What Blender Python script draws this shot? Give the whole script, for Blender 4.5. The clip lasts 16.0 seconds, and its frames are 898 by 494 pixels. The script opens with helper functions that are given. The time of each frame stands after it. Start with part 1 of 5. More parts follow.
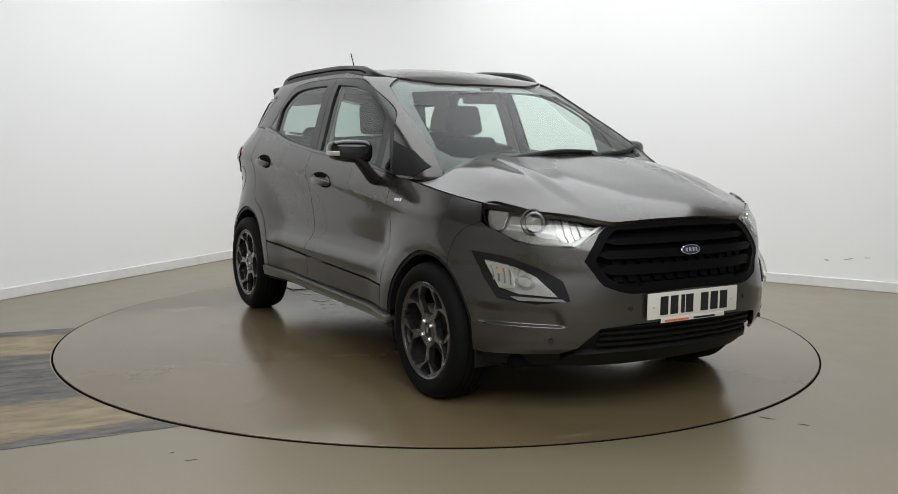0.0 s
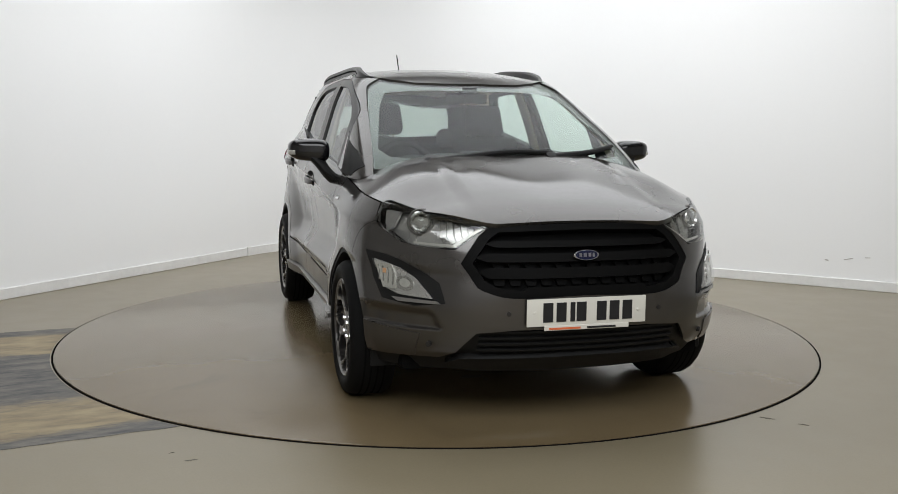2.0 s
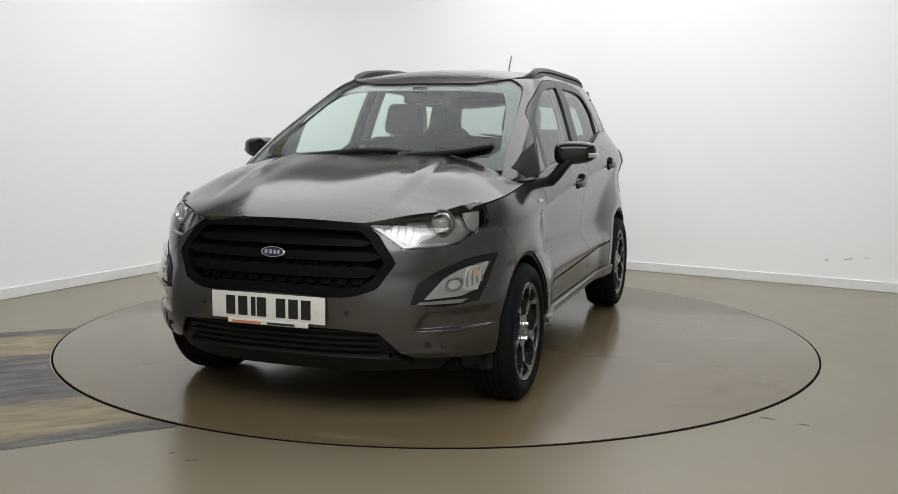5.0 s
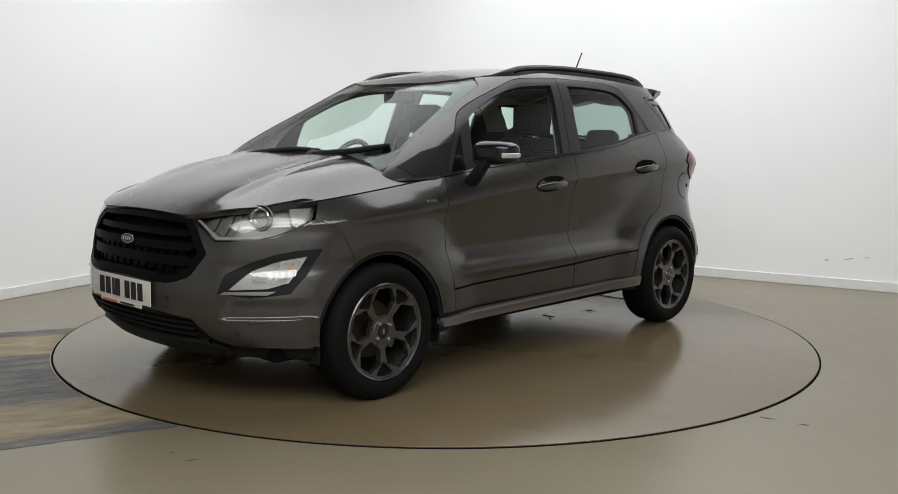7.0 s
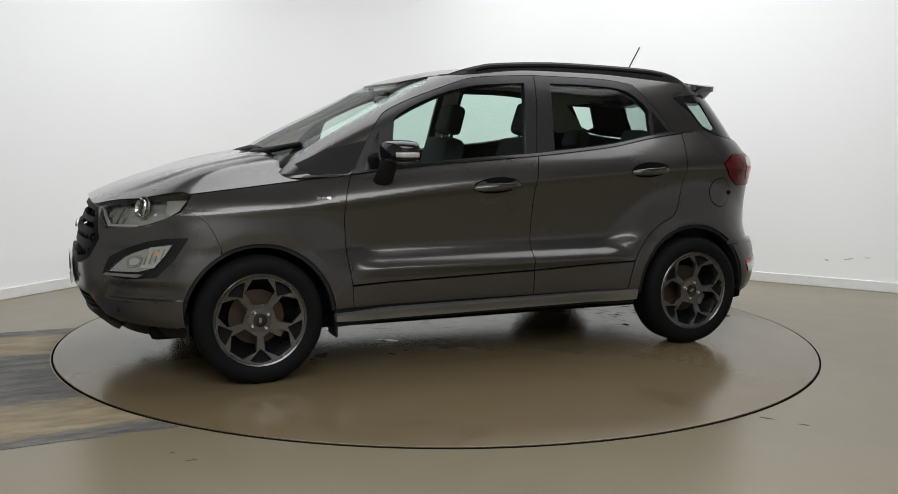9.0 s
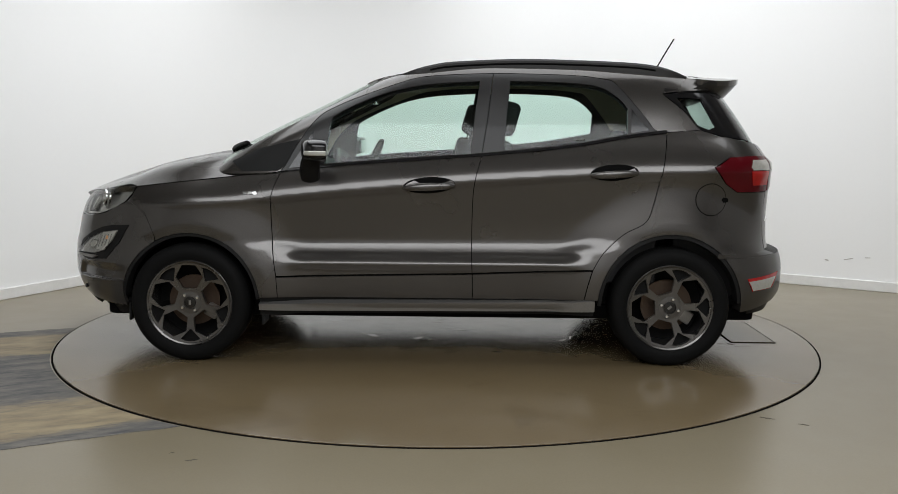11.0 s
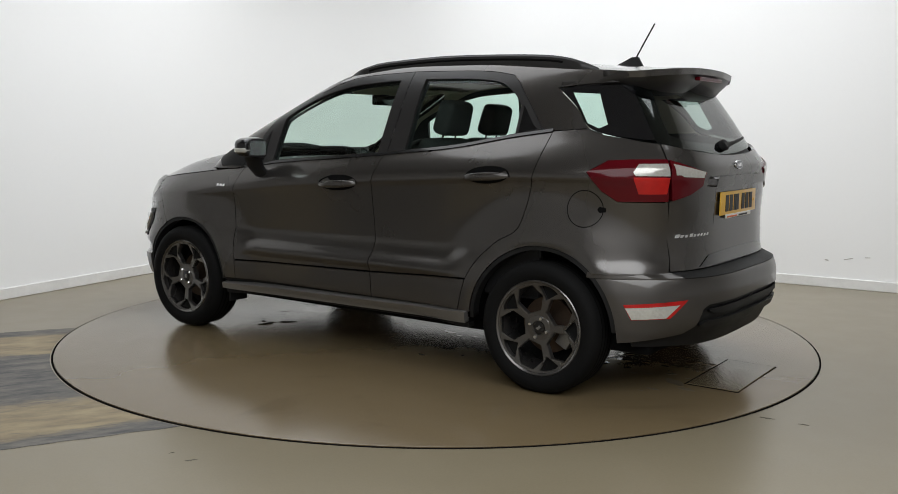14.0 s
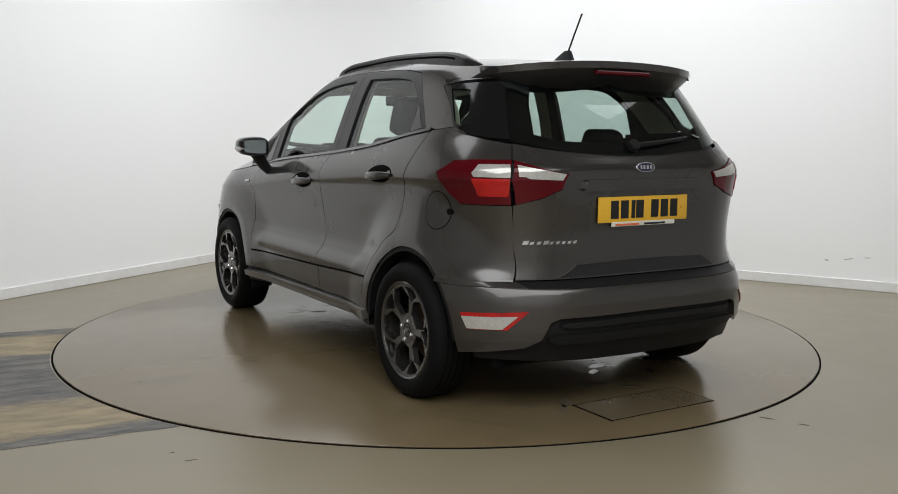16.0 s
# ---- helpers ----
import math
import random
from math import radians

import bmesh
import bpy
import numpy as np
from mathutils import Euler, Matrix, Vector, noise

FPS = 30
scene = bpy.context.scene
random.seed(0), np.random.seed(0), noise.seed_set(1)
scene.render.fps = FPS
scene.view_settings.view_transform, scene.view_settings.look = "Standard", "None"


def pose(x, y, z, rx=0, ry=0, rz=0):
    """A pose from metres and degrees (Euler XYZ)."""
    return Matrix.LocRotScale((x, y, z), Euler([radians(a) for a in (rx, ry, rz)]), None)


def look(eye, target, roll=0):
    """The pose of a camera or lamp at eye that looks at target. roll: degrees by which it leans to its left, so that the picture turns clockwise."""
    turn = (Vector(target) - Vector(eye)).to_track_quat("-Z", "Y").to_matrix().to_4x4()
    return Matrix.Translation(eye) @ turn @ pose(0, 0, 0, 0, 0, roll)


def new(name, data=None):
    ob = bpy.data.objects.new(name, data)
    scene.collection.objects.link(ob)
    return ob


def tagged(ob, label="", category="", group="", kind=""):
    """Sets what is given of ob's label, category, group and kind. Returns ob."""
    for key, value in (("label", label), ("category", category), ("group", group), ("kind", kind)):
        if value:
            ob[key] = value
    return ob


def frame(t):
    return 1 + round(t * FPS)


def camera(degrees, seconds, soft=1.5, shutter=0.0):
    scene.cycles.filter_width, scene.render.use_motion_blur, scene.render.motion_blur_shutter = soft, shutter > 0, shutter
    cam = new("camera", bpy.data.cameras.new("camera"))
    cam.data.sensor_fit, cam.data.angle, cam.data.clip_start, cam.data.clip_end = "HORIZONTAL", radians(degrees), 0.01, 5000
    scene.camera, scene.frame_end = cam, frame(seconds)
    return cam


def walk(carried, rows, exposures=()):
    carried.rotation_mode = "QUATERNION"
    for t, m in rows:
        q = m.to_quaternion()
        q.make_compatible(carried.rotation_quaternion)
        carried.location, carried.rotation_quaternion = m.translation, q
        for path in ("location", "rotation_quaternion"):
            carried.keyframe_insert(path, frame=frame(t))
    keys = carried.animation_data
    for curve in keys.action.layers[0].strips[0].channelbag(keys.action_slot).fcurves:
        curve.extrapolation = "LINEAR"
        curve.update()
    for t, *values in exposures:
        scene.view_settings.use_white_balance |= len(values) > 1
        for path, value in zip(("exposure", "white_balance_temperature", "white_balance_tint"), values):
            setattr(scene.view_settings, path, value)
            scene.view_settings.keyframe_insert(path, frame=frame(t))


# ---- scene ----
cam = camera(51.29, 16.0, soft=0.8)
EYE = pose(0, -5.730, 1.218, 90 - 7.043, 0, -0.628) @ pose(0, 0, 0, 0, 0, 0.542)
walk(cam, [(0, EYE), (16, EYE)], exposures=[(0, 0.0), (16, 0.0)])

# ---- light: a white studio lit by panels under its ceiling, with added wall fill
CEILING = 3.6
world = bpy.data.worlds.new("studio_dark")
scene.world = world
world.use_nodes = True
world.node_tree.nodes["Background"].inputs[0].default_value = (0.9, 0.95, 1.0, 1)
world.node_tree.nodes["Background"].inputs[1].default_value = 0.05


def panel_lamp(x, y, sx, sy, watts, colour, turn=0.0):
    lamp = bpy.data.lights.new("ceiling_panel", "AREA")
    lamp.shape, lamp.size, lamp.size_y, lamp.energy, lamp.color = "RECTANGLE", sx, sy, watts, colour
    ob = new("ceiling_panel_lamp", lamp)
    ob.matrix_world = pose(x, y, CEILING - 0.06, 0, 0, turn)
    return ob


COOL = (0.945, 0.972, 1.0)


# an unseen fill lamp, added to brighten a white wall
def wall_fill(eye, target, watts):
    lamp = bpy.data.lights.new("wall_fill", "AREA")
    lamp.shape, lamp.size, lamp.size_y, lamp.energy, lamp.color = "RECTANGLE", 5.0, 2.6, watts, COOL
    lamp.spread = radians(135)
    new("wall_fill_lamp", lamp).matrix_world = look(eye, target)


wall_fill((-1.00, 1.15, CEILING - 0.15), (-2.75, 2.10, 0.7), 30)
wall_fill((1.75, 0.75, CEILING - 0.15), (2.85, 2.45, 0.7), 36)
panel_lamp(0.4, 0.7, 5.4, 4.0, 144, COOL)
panel_lamp(0.4, -5.9, 6.4, 4.2, 312, COOL)


# ---- materials
def material(name, colour, rough=0.5, metal=0.0, coat=0.0, grain=0.0, scale=60.0, spots=0.0, spot_scale=4.0, bump=0.0, glow=0.0, ior=1.45, tone=None, coat_ior=1.5, edge=1.0, coat_rough=0.04):
    m = bpy.data.materials.new(name)
    m.use_nodes = True
    nt = m.node_tree
    p = nt.nodes["Principled BSDF"]
    p.inputs["Base Color"].default_value = (*colour, 1)
    p.inputs["Roughness"].default_value = rough
    p.inputs["Metallic"].default_value = metal
    p.inputs["Coat Weight"].default_value = coat
    p.inputs["Coat Roughness"].default_value = coat_rough
    p.inputs["Coat IOR"].default_value = coat_ior
    p.inputs["Specular Tint"].default_value = (edge, edge, edge, 1)
    p.inputs["IOR"].default_value = ior
    if glow:
        p.inputs["Emission Color"].default_value = (*colour, 1)
        p.inputs["Emission Strength"].default_value = glow
    if grain or spots or bump:
        co = nt.nodes.new("ShaderNodeTexCoord")
        fine = nt.nodes.new("ShaderNodeTexNoise")
        fine.inputs["Scale"].default_value, fine.inputs["Detail"].default_value = scale, 6
        nt.links.new(co.outputs["Object"], fine.inputs["Vector"])
        wide = nt.nodes.new("ShaderNodeTexNoise")
        wide.inputs["Scale"].default_value, wide.inputs["Detail"].default_value = spot_scale, 5
        nt.links.new(co.outputs["Object"], wide.inputs["Vector"])
        a = nt.nodes.new("ShaderNodeMix")
        a.data_type = "RGBA"
        dark = tone or tuple(c * 0.55 for c in colour)
        a.inputs[6].default_value = (*dark, 1)
        a.inputs[7].default_value = (*[min(1, c * 1.25) for c in colour], 1)
        w = nt.nodes.new("ShaderNodeMath")
        w.operation = "MULTIPLY_ADD"
        w.inputs[1].default_value, w.inputs[2].default_value = grain, 0.6 - 0.5 * grain - 0.5 * spots
        nt.links.new(fine.outputs["Fac"], w.inputs[0])
        v = nt.nodes.new("ShaderNodeMath")
        v.operation, v.use_clamp = "MULTIPLY_ADD", True
        v.inputs[1].default_value = spots
        nt.links.new(wide.outputs["Fac"], v.inputs[0])
        nt.links.new(w.outputs[0], v.inputs[2])
        nt.links.new(v.outputs[0], a.inputs[0])
        nt.links.new(a.outputs[2], p.inputs["Base Color"])
        r = nt.nodes.new("ShaderNodeMapRange")
        r.inputs[3].default_value, r.inputs[4].default_value = max(0.02, rough * 0.8), min(1, rough * 1.25)
        nt.links.new(wide.outputs["Fac"], r.inputs[0])
        nt.links.new(r.outputs[0], p.inputs["Roughness"])
        if bump:
            b = nt.nodes.new("ShaderNodeBump")
            b.inputs["Strength"].default_value, b.inputs["Distance"].default_value = bump, 0.004
            nt.links.new(fine.outputs["Fac"], b.inputs["Height"])
            nt.links.new(b.outputs[0], p.inputs["Normal"])
    return m


def glass(name, tint, gloss=0.07, rough=0.0, grazing=0.85):
    """A thin pane: it lets tinted light through and mirrors the room at its surface."""
    m = bpy.data.materials.new(name)
    m.use_nodes = True
    nt = m.node_tree
    nt.nodes.remove(nt.nodes["Principled BSDF"])
    clear, shine, mix, facing, power, scale = (nt.nodes.new(k) for k in ("ShaderNodeBsdfTransparent", "ShaderNodeBsdfGlossy", "ShaderNodeMixShader", "ShaderNodeLayerWeight", "ShaderNodeMath", "ShaderNodeMath"))
    clear.inputs[0].default_value = (*tint, 1)
    shine.inputs["Roughness"].default_value = rough
    power.operation, scale.operation = "POWER", "MULTIPLY_ADD"
    power.inputs[1].default_value = 4.0
    scale.inputs[1].default_value, scale.inputs[2].default_value = grazing, gloss
    nt.links.new(facing.outputs["Facing"], power.inputs[0])
    nt.links.new(power.outputs[0], scale.inputs[0])
    nt.links.new(scale.outputs[0], mix.inputs[0])
    nt.links.new(clear.outputs[0], mix.inputs[1])
    nt.links.new(shine.outputs[0], mix.inputs[2])
    nt.links.new(mix.outputs[0], nt.nodes["Material Output"].inputs[0])
    return m


PAINT = material("magnetic_grey_paint", (0.087, 0.081, 0.0765), 0.27, 0.82, 1.0, grain=0.35, scale=900, spots=0.06, spot_scale=1.5, coat_ior=1.5, edge=0.3, coat_rough=0.11)
TRIM_GREY = material("dark_grey_satin_trim", (0.080, 0.074, 0.069), 0.34, 0.7, 0.7, grain=0.3, scale=700, edge=0.4)
# for added walls out of view; grey set by the car's reflections
UNSEEN_LEFT_WALL = material("unseen_left_wall_grey", (0.50, 0.49, 0.47), 0.8, spots=0.3)
BLACK = material("gloss_black", (0.006, 0.006, 0.007), 0.14, 0, 0.4)
SATIN = material("satin_black_frame", (0.015, 0.014, 0.014), 0.40, 0.0, 0.15, grain=0.3, scale=300)
PLASTIC = material("black_plastic", (0.010, 0.010, 0.010), 0.55, 0, 0, ior=1.3, grain=0.5, scale=260, bump=0.15)
VOID = material("black_underside", (0.006, 0.006, 0.006), 0.9, ior=1.1)
GRILLE = material("grille_plastic", (0.0045, 0.0045, 0.0045), 0.50, ior=1.15, grain=0.4, scale=260)
WATER = material("standing_water", (0.150, 0.122, 0.082), 0.03, ior=1.45)
RUBBER = material("tyre_rubber", (0.008, 0.008, 0.008), 0.62, ior=1.16, grain=0.5, scale=120, spots=0.3, spot_scale=9, bump=0.1)
ALLOY = material("dark_alloy", (0.140, 0.134, 0.128), 0.27, 0.85, 0.4, grain=0.3, scale=200)
# near-black copy of the alloy: shade inside the wheel put into colour
ALLOY_SHADE = material("alloy_inside_shade", (0.008, 0.008, 0.008), 0.6, 0.0, ior=1.2)
STEEL = material("worn_brake_steel", (0.09, 0.066, 0.05), 0.5, 0.8, grain=0.5, scale=90, spots=0.5, spot_scale=14, tone=(0.06, 0.035, 0.022))
CHROME = material("chrome", (0.78, 0.78, 0.78), 0.12, 1.0)
MIRROR = material("mirror", (0.55, 0.60, 0.58), 0.02, 1.0)
SILVER = material("brushed_sill_metal", (0.27, 0.262, 0.250), 0.34, 0.7, grain=0.5, scale=160)
GLASS = glass("green_tinted_glass", (0.80, 0.93, 0.88), 0.04)
SCREEN = glass("windscreen_glass", (0.86, 0.93, 0.89), 0.035, grazing=0.40)
DARK_GLASS = glass("smoked_glass", (0.52, 0.60, 0.57))
LENS = glass("clear_lens", (0.90, 0.91, 0.90))
RED_LENS = material("red_lens", (0.085, 0.003, 0.006), 0.08, 0, 0.15, ior=1.28, spots=0.5, spot_scale=9, tone=(0.055, 0.002, 0.005))
RED_HOT = material("red_bright_lens", (0.48, 0.010, 0.008), 0.10, 0, 0.2, spots=0.9, spot_scale=14, tone=(0.12, 0.004, 0.006))
AMBER = material("amber_bulb", (0.66, 0.34, 0.16), 0.25, 0, 0.5)
WHITE_LENS = material("white_lens", (0.54, 0.53, 0.49), 0.16, 0.3, 0.6, grain=0.6, scale=90, spots=0.5, spot_scale=22)
REFLECTOR = material("lamp_reflector", (0.52, 0.51, 0.49), 0.18, 0.85, grain=0.4, scale=60)
LAMP_BACK = material("lamp_bezel", (0.50, 0.49, 0.47), 0.26, 0.6, grain=0.5, scale=40)
PLATE_W = material("white_plate", (0.72, 0.70, 0.63), 0.35, 0, 0.3, spots=0.15)
PLATE_Y = material("yellow_plate", (0.78, 0.44, 0.035), 0.35, 0, 0.3, spots=0.15)
MARK = material("wall_scuff", (0.50, 0.48, 0.45), 0.7, spots=0.5, spot_scale=40)
SCUFF = material("floor_scuff_grey", (0.105, 0.090, 0.065), 0.5, spots=0.5, spot_scale=40)
INK = material("black_ink", (0.012, 0.012, 0.013), 0.5)
ORANGE = material("orange_ink", (0.70, 0.16, 0.06), 0.5)
BLUE = material("blue_enamel", (0.010, 0.016, 0.06), 0.15, 0.2, 1.0)
FABRIC = material("dark_seat_fabric", (0.030, 0.030, 0.031), 0.9, grain=0.6, scale=350, bump=0.4)
LINING = material("pale_headlining", (0.48, 0.44, 0.33), 0.9, grain=0.3, scale=300)
DASH = material("dashboard_plastic", (0.020, 0.020, 0.022), 0.6, grain=0.4, scale=400, bump=0.2)
WHITE_PAINT = material("white_skirting_paint", (0.80, 0.79, 0.77), 0.35, grain=0.2, scale=30, spots=0.3)
WALL = material("white_wall_paint", (0.80, 0.80, 0.80), 0.75, grain=0.05, scale=50, spots=0.10, spot_scale=0.7, bump=0.05, tone=(0.74, 0.735, 0.72))
CEIL = material("grey_ceiling_paint", (0.30, 0.30, 0.30), 0.85, spots=0.1)
# for the added walls behind the camera, toned for reflections in the paint
UNSEEN_BACK_WALL = material("unseen_back_wall_white", (0.67, 0.66, 0.65), 0.8, spots=0.2)
GAP = material("dark_gap", (0.008, 0.0075, 0.007), 0.9, ior=1.02)


def floor_material(name, base, dark, rough, wet, ior=1.45):
    """Worn painted concrete; with wet, dull stains and smooth damp patches."""
    m = bpy.data.materials.new(name)
    m.use_nodes = True
    nt = m.node_tree
    p = nt.nodes["Principled BSDF"]
    p.inputs["IOR"].default_value = ior
    co = nt.nodes.new("ShaderNodeTexCoord")

    def noise_tex(scale, detail, distortion=0.0):
        n = nt.nodes.new("ShaderNodeTexNoise")
        n.inputs["Scale"].default_value, n.inputs["Detail"].default_value, n.inputs["Distortion"].default_value = scale, detail, distortion
        nt.links.new(co.outputs["Object"], n.inputs["Vector"])
        return n

    def mixer(fac, a, b):
        x = nt.nodes.new("ShaderNodeMix")
        x.data_type = "RGBA"
        nt.links.new(fac, x.inputs[0])
        for slot, c in ((6, a), (7, b)):
            if isinstance(c, tuple):
                x.inputs[slot].default_value = (*c, 1)
            else:
                nt.links.new(c, x.inputs[slot])
        return x.outputs[2]

    def ramp(src, lo, hi, a=0.0, b=1.0):
        r = nt.nodes.new("ShaderNodeMapRange")
        r.interpolation_type = "SMOOTHSTEP"
        for i, v in enumerate((lo, hi, a, b)):
            r.inputs[i + 1].default_value = v
        nt.links.new(src, r.inputs[0])
        return r.outputs[0]

    wide, mid, fine = noise_tex(0.6, 5, 0.4), noise_tex(5, 6), noise_tex(120, 4)
    c = mixer(ramp(wide.outputs["Fac"], 0.3, 0.7), base, dark)
    c = mixer(ramp(mid.outputs["Fac"], 0.35, 0.75, 0.0, 0.12), c, tuple(v * 1.18 for v in base))
    c = mixer(ramp(fine.outputs["Fac"], 0.35, 0.7, 0.0, 0.10), c, tuple(v * 0.6 for v in dark))
    rr = ramp(mid.outputs["Fac"], 0.3, 0.7, rough * 0.95, rough * 1.06)
    if wet:
        spill = noise_tex(1.7, 7, 1.2)
        rr2 = nt.nodes.new("ShaderNodeMath")
        rr2.operation = "MULTIPLY"
        nt.links.new(rr, rr2.inputs[0])
        nt.links.new(ramp(spill.outputs["Fac"], 0.62, 0.80, 1.0, 0.6), rr2.inputs[1])
        rr = rr2.outputs[0]
        c = mixer(ramp(spill.outputs["Fac"], 0.55, 0.75, 0.0, 0.3), c, tuple(v * 0.6 for v in dark))
    nt.links.new(c, p.inputs["Base Color"])
    nt.links.new(rr, p.inputs["Roughness"])
    b = nt.nodes.new("ShaderNodeBump")
    b.inputs["Strength"].default_value, b.inputs["Distance"].default_value = 0.02, 0.002
    nt.links.new(mid.outputs["Fac"], b.inputs["Height"])
    nt.links.new(b.outputs[0], p.inputs["Normal"])
    return m


FLOOR = floor_material("grey_brown_floor_paint", (0.226, 0.192, 0.128), (0.200, 0.168, 0.108), 0.30, False, 1.52)
DECK = floor_material("brown_deck_paint", (0.160, 0.121, 0.069), (0.143, 0.106, 0.057), 0.20, True, 1.62)


def track_material(name, bands):
    """Scraped bands of grey and tan concrete across a track, with torn edges and long scratches."""
    m = bpy.data.materials.new(name)
    m.use_nodes = True
    nt = m.node_tree
    p = nt.nodes["Principled BSDF"]
    p.inputs["Roughness"].default_value = 0.6
    co = nt.nodes.new("ShaderNodeTexCoord")
    turn = nt.nodes.new("ShaderNodeMapping")
    turn.inputs["Rotation"].default_value = (0, 0, radians(-22))
    nt.links.new(co.outputs["Object"], turn.inputs[0])

    def noise_tex(stretch, scale, detail, rough=0.6):
        mp, n = nt.nodes.new("ShaderNodeMapping"), nt.nodes.new("ShaderNodeTexNoise")
        mp.inputs["Scale"].default_value = stretch
        n.inputs["Scale"].default_value, n.inputs["Detail"].default_value, n.inputs["Roughness"].default_value = scale, detail, rough
        nt.links.new(turn.outputs[0], mp.inputs[0])
        nt.links.new(mp.outputs[0], n.inputs["Vector"])
        return n.outputs["Fac"]

    def calc(op, a, b, c=0.0):
        n = nt.nodes.new("ShaderNodeMath")
        n.operation = op
        for i, v in enumerate((a, b, c)):
            if isinstance(v, (int, float)):
                n.inputs[i].default_value = v
            else:
                nt.links.new(v, n.inputs[i])
        return n.outputs[0]

    def mixer(fac, a, b):
        x = nt.nodes.new("ShaderNodeMix")
        x.data_type = "RGBA"
        nt.links.new(fac, x.inputs[0])
        for slot, c in ((6, a), (7, b)):
            if isinstance(c, tuple):
                x.inputs[slot].default_value = (*c, 1)
            else:
                nt.links.new(c, x.inputs[slot])
        return x.outputs[2]

    def steep(src, lo, hi):
        k = nt.nodes.new("ShaderNodeMapRange")
        k.inputs[1].default_value, k.inputs[2].default_value = lo, hi
        nt.links.new(src, k.inputs[0])
        return k.outputs[0]

    xyz = nt.nodes.new("ShaderNodeSeparateXYZ")
    nt.links.new(turn.outputs[0], xyz.inputs[0])
    v = calc("MULTIPLY_ADD", noise_tex((1, 3, 1), 1.6, 6), 0.55, calc("ADD", xyz.outputs[1], -0.275))
    v = calc("MULTIPLY_ADD", noise_tex((1, 4, 1), 9, 5), 0.16, calc("ADD", v, -0.08))
    r = nt.nodes.new("ShaderNodeMapRange")
    r.inputs[1].default_value, r.inputs[2].default_value = -1.7, 1.0
    nt.links.new(v, r.inputs[0])
    ramp = nt.nodes.new("ShaderNodeValToRGB")
    e = ramp.color_ramp.elements
    for i, (pos, grey) in enumerate(bands):
        el = e[i] if i < 1 else e.new((pos + 1.7) / 2.7)
        el.position, el.color = (pos + 1.7) / 2.7, (grey, grey, grey, 1)
    e[-1].color = e[-2].color
    nt.links.new(r.outputs[0], ramp.inputs[0])
    tan = mixer(steep(noise_tex((1, 2.5, 1), 4, 7), 0.35, 0.65), (0.350, 0.280, 0.165), (0.190, 0.150, 0.095))
    grey = mixer(steep(noise_tex((1, 3, 1), 5, 7, 0.7), 0.36, 0.66), (0.050, 0.051, 0.055), (0.180, 0.166, 0.142))
    c = mixer(ramp.outputs[0], tan, grey)
    sc = nt.nodes.new("ShaderNodeMapRange")
    for i, k in enumerate((0.60, 0.72, 0.0, 0.55)):
        sc.inputs[i + 1].default_value = k
    nt.links.new(noise_tex((0.5, 14, 1), 3.5, 5), sc.inputs[0])
    c = mixer(sc.outputs[0], c, (0.31, 0.285, 0.245))
    nt.links.new(c, p.inputs["Base Color"])
    return m


TRACK = track_material("scraped_track_concrete", ((-1.36, 1), (-1.28, 0), (-0.92, 0), (-0.82, 1), (0.11, 1), (0.19, 0), (0.60, 0), (0.68, 1)))
HATCH = floor_material("hatch_plate_paint", (0.150, 0.116, 0.069), (0.128, 0.099, 0.056), 0.24, True, 1.55)


# ---- mesh helpers
from mathutils.geometry import delaunay_2d_cdt


def obj(name, me, mat, parent=None, label=""):
    ob = new(name, me)
    if mat:
        me.materials.append(mat)
    ob.parent = parent
    if label:
        ob["label"] = label
    return ob


def part(name, bm, mat, parent, label="", sharp=35):
    """Links a bmesh as one mesh object under a thing or a part."""
    me = bpy.data.meshes.new(name)
    bmesh.ops.recalc_face_normals(bm, faces=bm.faces)
    for f in bm.faces:
        f.smooth = True
    for e in bm.edges:
        e.smooth = not (len(e.link_faces) == 2 and e.calc_face_angle(0) > radians(sharp))
    bm.to_mesh(me)
    bm.free()
    return obj(name, me, mat, parent, label)


def block(x0, y0, z0, x1, y1, z1, bevel=0.0, seg=2, m=None):
    bm = bmesh.new()
    bmesh.ops.create_cube(bm, size=1)
    bmesh.ops.scale(bm, vec=(x1 - x0, y1 - y0, z1 - z0), verts=bm.verts)
    bmesh.ops.translate(bm, vec=((x0 + x1) / 2, (y0 + y1) / 2, (z0 + z1) / 2), verts=bm.verts)
    if bevel:
        bmesh.ops.bevel(bm, geom=bm.edges[:], offset=bevel, segments=seg, profile=0.6, affect="EDGES", clamp_overlap=True)
    if m is not None:
        bmesh.ops.transform(bm, matrix=m, verts=bm.verts)
    return bm


